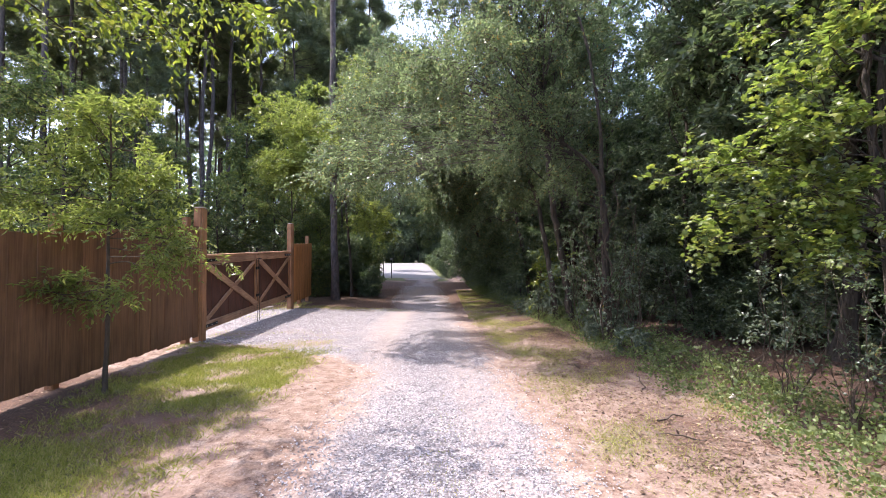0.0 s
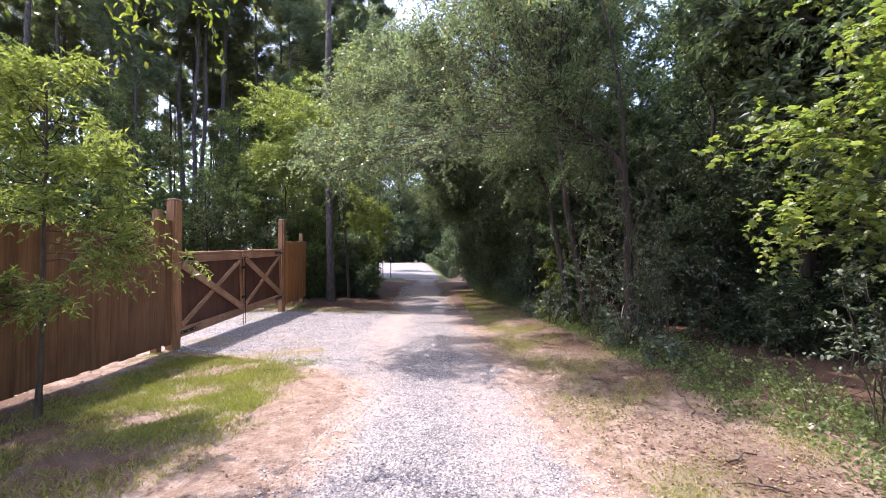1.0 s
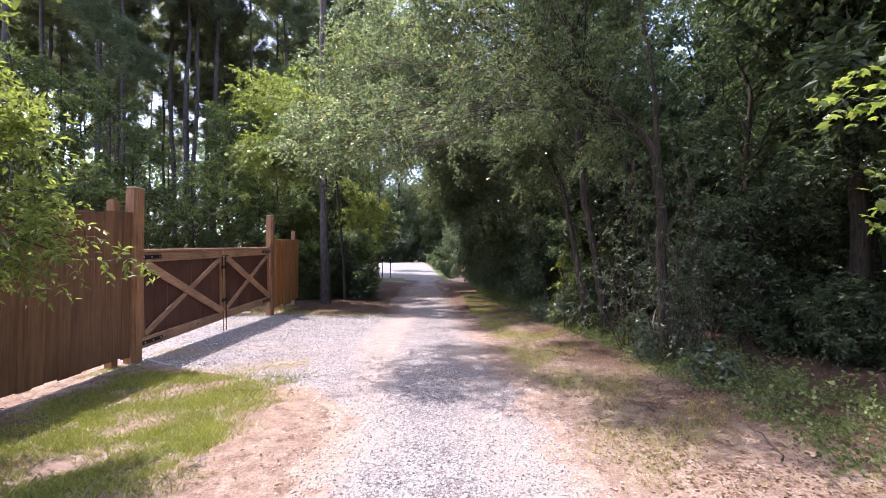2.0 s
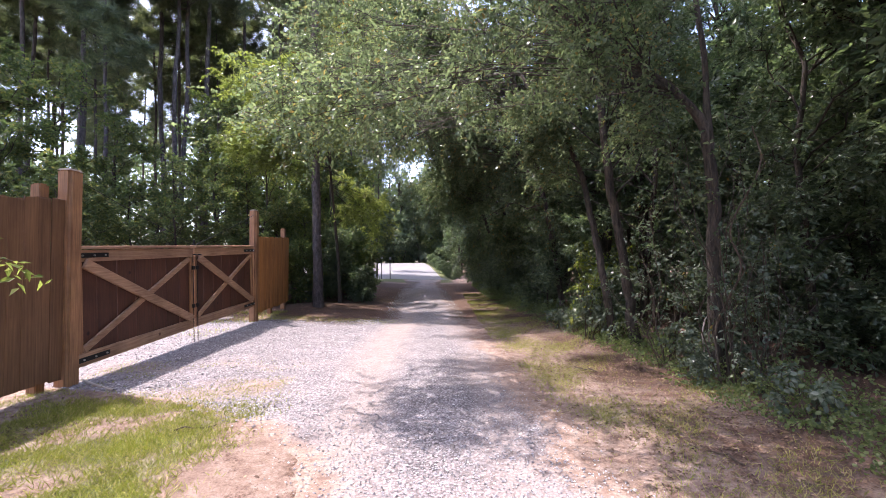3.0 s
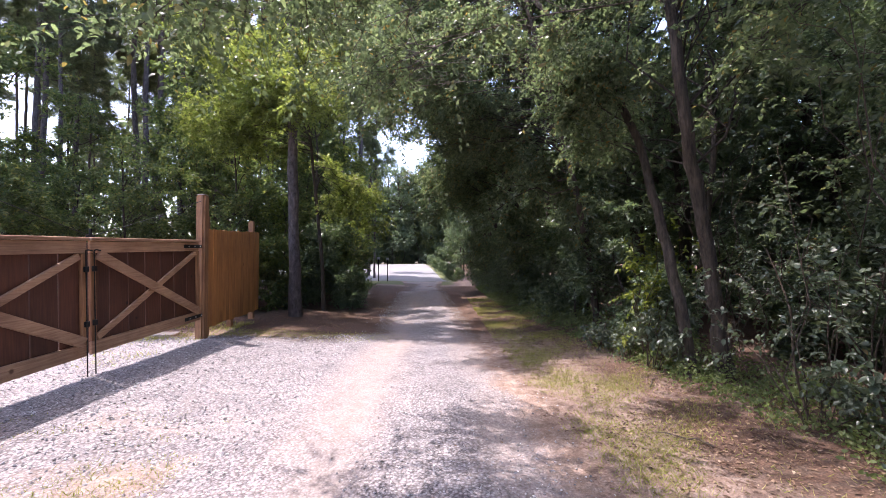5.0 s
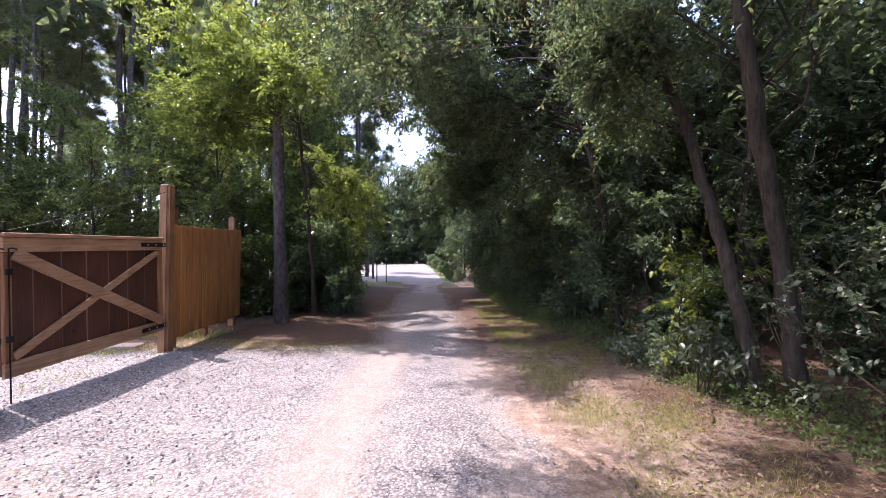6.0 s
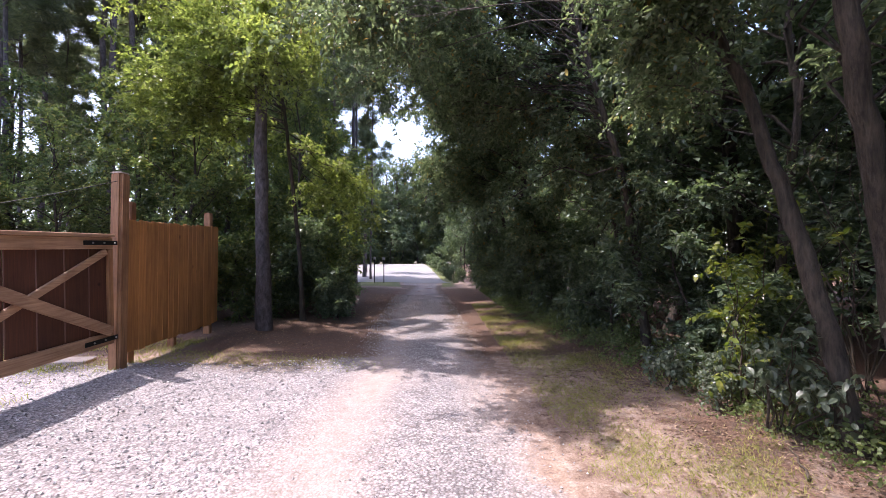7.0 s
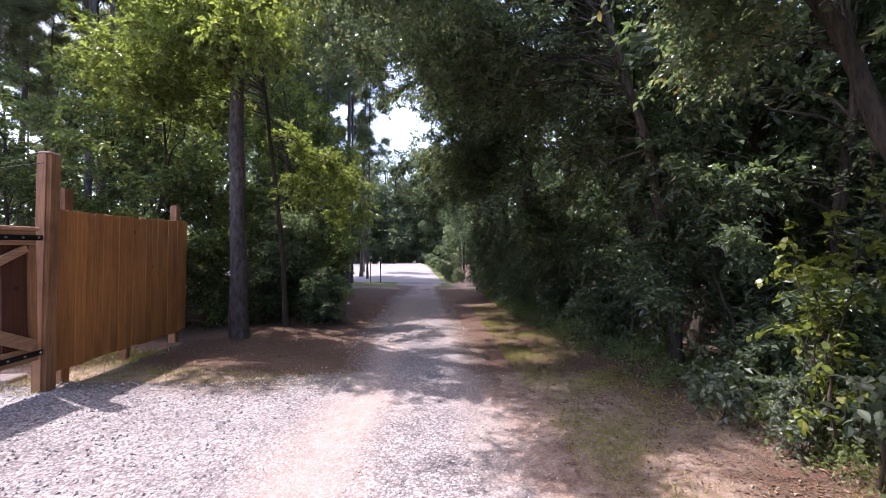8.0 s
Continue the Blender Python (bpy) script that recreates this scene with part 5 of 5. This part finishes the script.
x, y = keep_where(170000, 1.4, 5.0, 0.5, 26, lambda x, y: smooth(verge_right(y) - 0.2, verge_right(y) + 0.2, x + 0.2 * soft_noise(x, y, 2.9, 4.0)) * smooth(verge_right(y) + 1.7, verge_right(y) + 0.6, x))
cover("weeds", "low leafy green weeds along the wood's edge", "weeds", "oval", M_WEED, x, y, 54, 0.034, 0.023, 2.2, weed_height(x, y) * rng.uniform(0.1, 1.0, len(x)) ** 0.6)
x, y = keep_where(40000, 1.6, 5.0, 0.5, 22, lambda x, y: smooth(verge_right(y) - 0.1, verge_right(y) + 0.4, x) * smooth(verge_right(y) + 1.9, verge_right(y) + 0.8, x) * np.clip(0.2 + soft_noise(x, y, 2.1, 7.0), 0, 1))
cover("tall_weeds", "knee-high leafy weeds along the wood's edge", "weeds", "oval", M_WEED, x, y, 55, 0.046, 0.031, 2.0, rng.uniform(0.05, 0.38, len(x)))
x, y = keep_where(6000, 1.9, 4.2, 0.5, 14, lambda x, y: smooth(verge_right(y) + 0.2, verge_right(y) + 0.5, x) * smooth(verge_right(y) + 1.2, verge_right(y) + 0.5, x) * np.clip(soft_noise(x, y, 2.6, 1.0), 0, 1))
cover("tall_grass", "long arching grass blades along the wood's edge", "grass", "blade", M_WEED, x, y, 61, 0.30, 0.011, 0.6)
x, y = keep_where(120000, -6, 5, 1.0, 24, lambda x, y: np.clip(0.04 + 0.75 * smooth(0.8, 1.5, x) * smooth(3.5, 2.6, x) * np.clip(0.5 + 0.8 * soft_noise(x, y, 1.3, 3.0), 0.15, 1) + 0.6 * smooth(11.8, 12.8, y) * smooth(-0.6, -1.6, x) + 0.5 * smooth(-2.9, -3.6, x) * smooth(7, 6, y), 0, 0.8) * (1 - 0.93 * (x > road_left(y)) * (x < road_right(y))))
cover("leaf_litter", "dry brown fallen leaves on the ground", "leaf litter", "oval", M_LITTER, x, y, 56, 0.036, 0.017, 6.0, 0.006, True)

x, y = keep_where(30000, 0.6, 3.0, 1.8, 12.5, lambda x, y: smooth(road_right(y) - 0.1, road_right(y) + 0.5, x) * np.clip(0.3 + 0.9 * soft_noise(x, y, 1.7, 9.0) + 0.5 * soft_noise(x, y, 4.1, 2.0), 0.05, 1))
cover("verge_litter", "dark red-brown leaf scraps on the clay verge", "leaf litter", "slim", M_LITTER, x, y, 59, 0.03, 0.012, 6.0, 0.005, True)


def loose_gravel():
    rng = np.random.default_rng(57)
    n = 74000
    y = 2.0 + 22 * rng.random(n) ** 1.7
    L, R = road_left(y) - 0.25, road_right(y) + 0.25
    x = L + (R - L) * rng.random(n)
    k = (x > -5.5) & (rng.random(n) < 0.75 * smooth(-0.1, 0.35, np.minimum(x - L - 0.25, R - 0.25 - x)) + 0.015) & (rng.random(n) < np.where((np.abs(x + 1.25) < 0.35) & (y > 6.5) & (y < 12.3), 0.15, 1.0))
    k &= rng.random(n) > 0.85 * smooth(8.5, 7.3, y) * smooth(-1.2, -2.0, x) * np.clip(0.45 + 0.9 * soft_noise(x, y, 2.2, 3.0), 0, 1)
    x, y = x[k], y[k]
    n = len(x)
    s = rng.uniform(0.006, 0.016, (n, 1)) * np.where(x < -1.7, 1.0, 0.62)[:, None]
    tv = np.array([(1, 0, 0), (0, 1, 0), (-1, 0, 0), (0, -1, 0), (0, 0, 0.75), (0, 0, -0.6)])
    tf = np.array([(0, 1, 4), (1, 2, 4), (2, 3, 4), (3, 0, 4), (1, 0, 5), (2, 1, 5), (3, 2, 5), (0, 3, 5)])
    v = tv[None] * (1 + rng.uniform(-0.4, 0.4, (n, 6, 3))) + rng.normal(0, 0.15, (n, 6, 3))
    a = rng.uniform(0, 2 * np.pi, n)
    c, d = np.cos(a)[:, None], np.sin(a)[:, None]
    v = np.stack([v[..., 0] * c - v[..., 1] * d, v[..., 0] * d + v[..., 1] * c, v[..., 2]], -1) * s[..., None]
    v += np.stack([x, y, gz(x, y) + 0.012], -1)[:, None]
    f = tf[None] + (np.arange(n) * 6)[:, None, None]
    tagged(put("loose_gravel", mesh_of("loose_gravel", v.reshape(-1, 3), f.reshape(-1, 3)), M_STONE), "loose pale grey crushed stone on the drive", "gravel", kind="stuff")


loose_gravel()


def far_woods():
    """The closing line of woods beyond the road and all round."""
    rng = np.random.default_rng(58)
    n = 90000
    a = rng.uniform(0, 2 * np.pi, n)
    r = rng.uniform(62, 80, n) + 6 * np.sin(5 * a)
    x, y = r * np.cos(a), 8 + r * np.sin(a)
    tall = 18 + 3 * np.sin(7 * a) + 2 * np.sin(23 * a)
    tall = np.where((x < -7) & (x > -14) & (y > 0), 14.0, tall)
    z = gz(x, y) + tall * rng.random(n) ** 0.8
    at = np.stack([x, y, z], -1)
    me = leaf_mesh("far_woods", "slim", at, rng.normal(0, 1, (n, 3)), rng.normal(0, 1, (n, 3)), rng.uniform(0.5, 1.2, n), rng.uniform(0.4, 0.9, n))
    tagged(put("far_woods", me, M_WOODS), "distant green woods closing the view", "woods", kind="stuff")


far_woods()

# ---- small things ----
v, f = tubes([(np.array([(-4.0, 6.9, 0.12), (-3.8, 6.8, 0.10), (-3.5, 6.66, 0.09)]), np.array([0.018, 0.02, 0.014]))], 6)
tagged(put("fallen_stick", mesh_of("fallen_stick", v, f, flat=False), M_PALE), "bleached fallen stick at the foot of the gate post", "stick")


for i, (x, y, a, n) in enumerate([(2.05, 3.6, 25, 0.5), (1.85, 3.2, 160, 0.35), (2.2, 4.6, 70, 0.6), (1.7, 5.4, 110, 0.3), (-2.2, 5.9, 20, 0.3), (1.5, 7.6, 140, 0.4), (2.0, 9.0, 60, 0.45)]):
    r = np.random.default_rng(200 + i)
    e = np.array([math.cos(radians(a)), math.sin(radians(a)), 0]) * n / 2
    c = np.array([x, y, float(gz(x, y)) + 0.012])
    v, f = tubes([(bend(r, c - e, c + e, 6, 0.02, 0.04), np.linspace(0.008, 0.004, 6))], 5)
    tagged(put("fallen_twig", mesh_of("fallen_twig", v, f, flat=False), M_TWIG), "dry brown fallen twig on the clay verge", "twig", "fallen twigs")

bm = bmesh.new()
bmesh.ops.create_icosphere(bm, subdivisions=2, radius=0.05)
for v in bm.verts:
    v.co *= 1 + 0.18 * noise.noise(v.co * 14)
    v.co.y *= 0.5
    v.co.z *= 0.45
ob = part("stone", bm, M_PALE, None)
ob.matrix_world = pose(2.72, 3.85, float(gz(2.72, 3.85)) + 0.07, 8, -10, 40)
tagged(ob, "pale rounded stone lying among the weeds", "stone")

r = np.random.default_rng(210)
brush = thing("dead_brush", "tangle of thin grey dead twigs in the weeds", "brush", at=pose(2.95, 4.1, float(gz(2.95, 4.1))))
for _ in range(18):
    v, f = tubes([(bend(r, (r.normal(0, 0.05), r.normal(0, 0.05), -0.02), (r.normal(0, 0.28), r.normal(0, 0.22), r.uniform(0.3, 0.65)), 6, 0.1, 0.08), np.linspace(0.004, 0.0015, 6))], 4)
    put("twig", mesh_of("twig", v, f, flat=False), M_TWIG, brush)
v, f = tubes([(np.array([(2.86, 7.36, -0.05), (2.85, 7.35, 0.3), (2.83, 7.34, 0.48), (2.86, 7.33, 0.64), (2.92, 7.32, 0.74)]), np.array([0.011, 0.01, 0.009, 0.008, 0.006]))], 6)
tagged(put("dead_sapling", mesh_of("dead_sapling", v, f, flat=False), M_PALE), "bleached bare crooked dead sapling at the wood's edge", "sapling")

bm = bmesh.new()
box(bm, (-0.24, -0.13, 0), (0.24, 0.13, 0.07), 0.012)
ob = part("paving_slab", bm, M_PALE, None)
ob.matrix_world = pose(-5.15, 11.6, float(gz(-5.15, 11.6)) - 0.01, 1, 2, 12)
tagged(ob, "pale loose slab lying on the ground behind the gate", "slab")


def roadside_post(at, tall, label):
    e = thing("marker_post", label, "marker post", "roadside markers", at=pose(at[0], at[1], float(gz(*at))))
    v, f = tubes([(np.array([(0, 0, -0.1), (0, 0, tall)]), np.full(2, 0.035))], 6)
    put("pole", mesh_of("pole", v, f, flat=False), M_IRON, e)
    bm = bmesh.new()
    box(bm, (-0.09, -0.012, tall - 0.02), (0.09, 0.012, tall + 0.16), 0.01)
    part("plate", bm, M_STEEL, e)


roadside_post((-4.9, 33.2), 1.55, "thin metal marker post with a small plate by the road")
roadside_post((-4.25, 33.1), 1.5, "short thin metal marker post by the road")
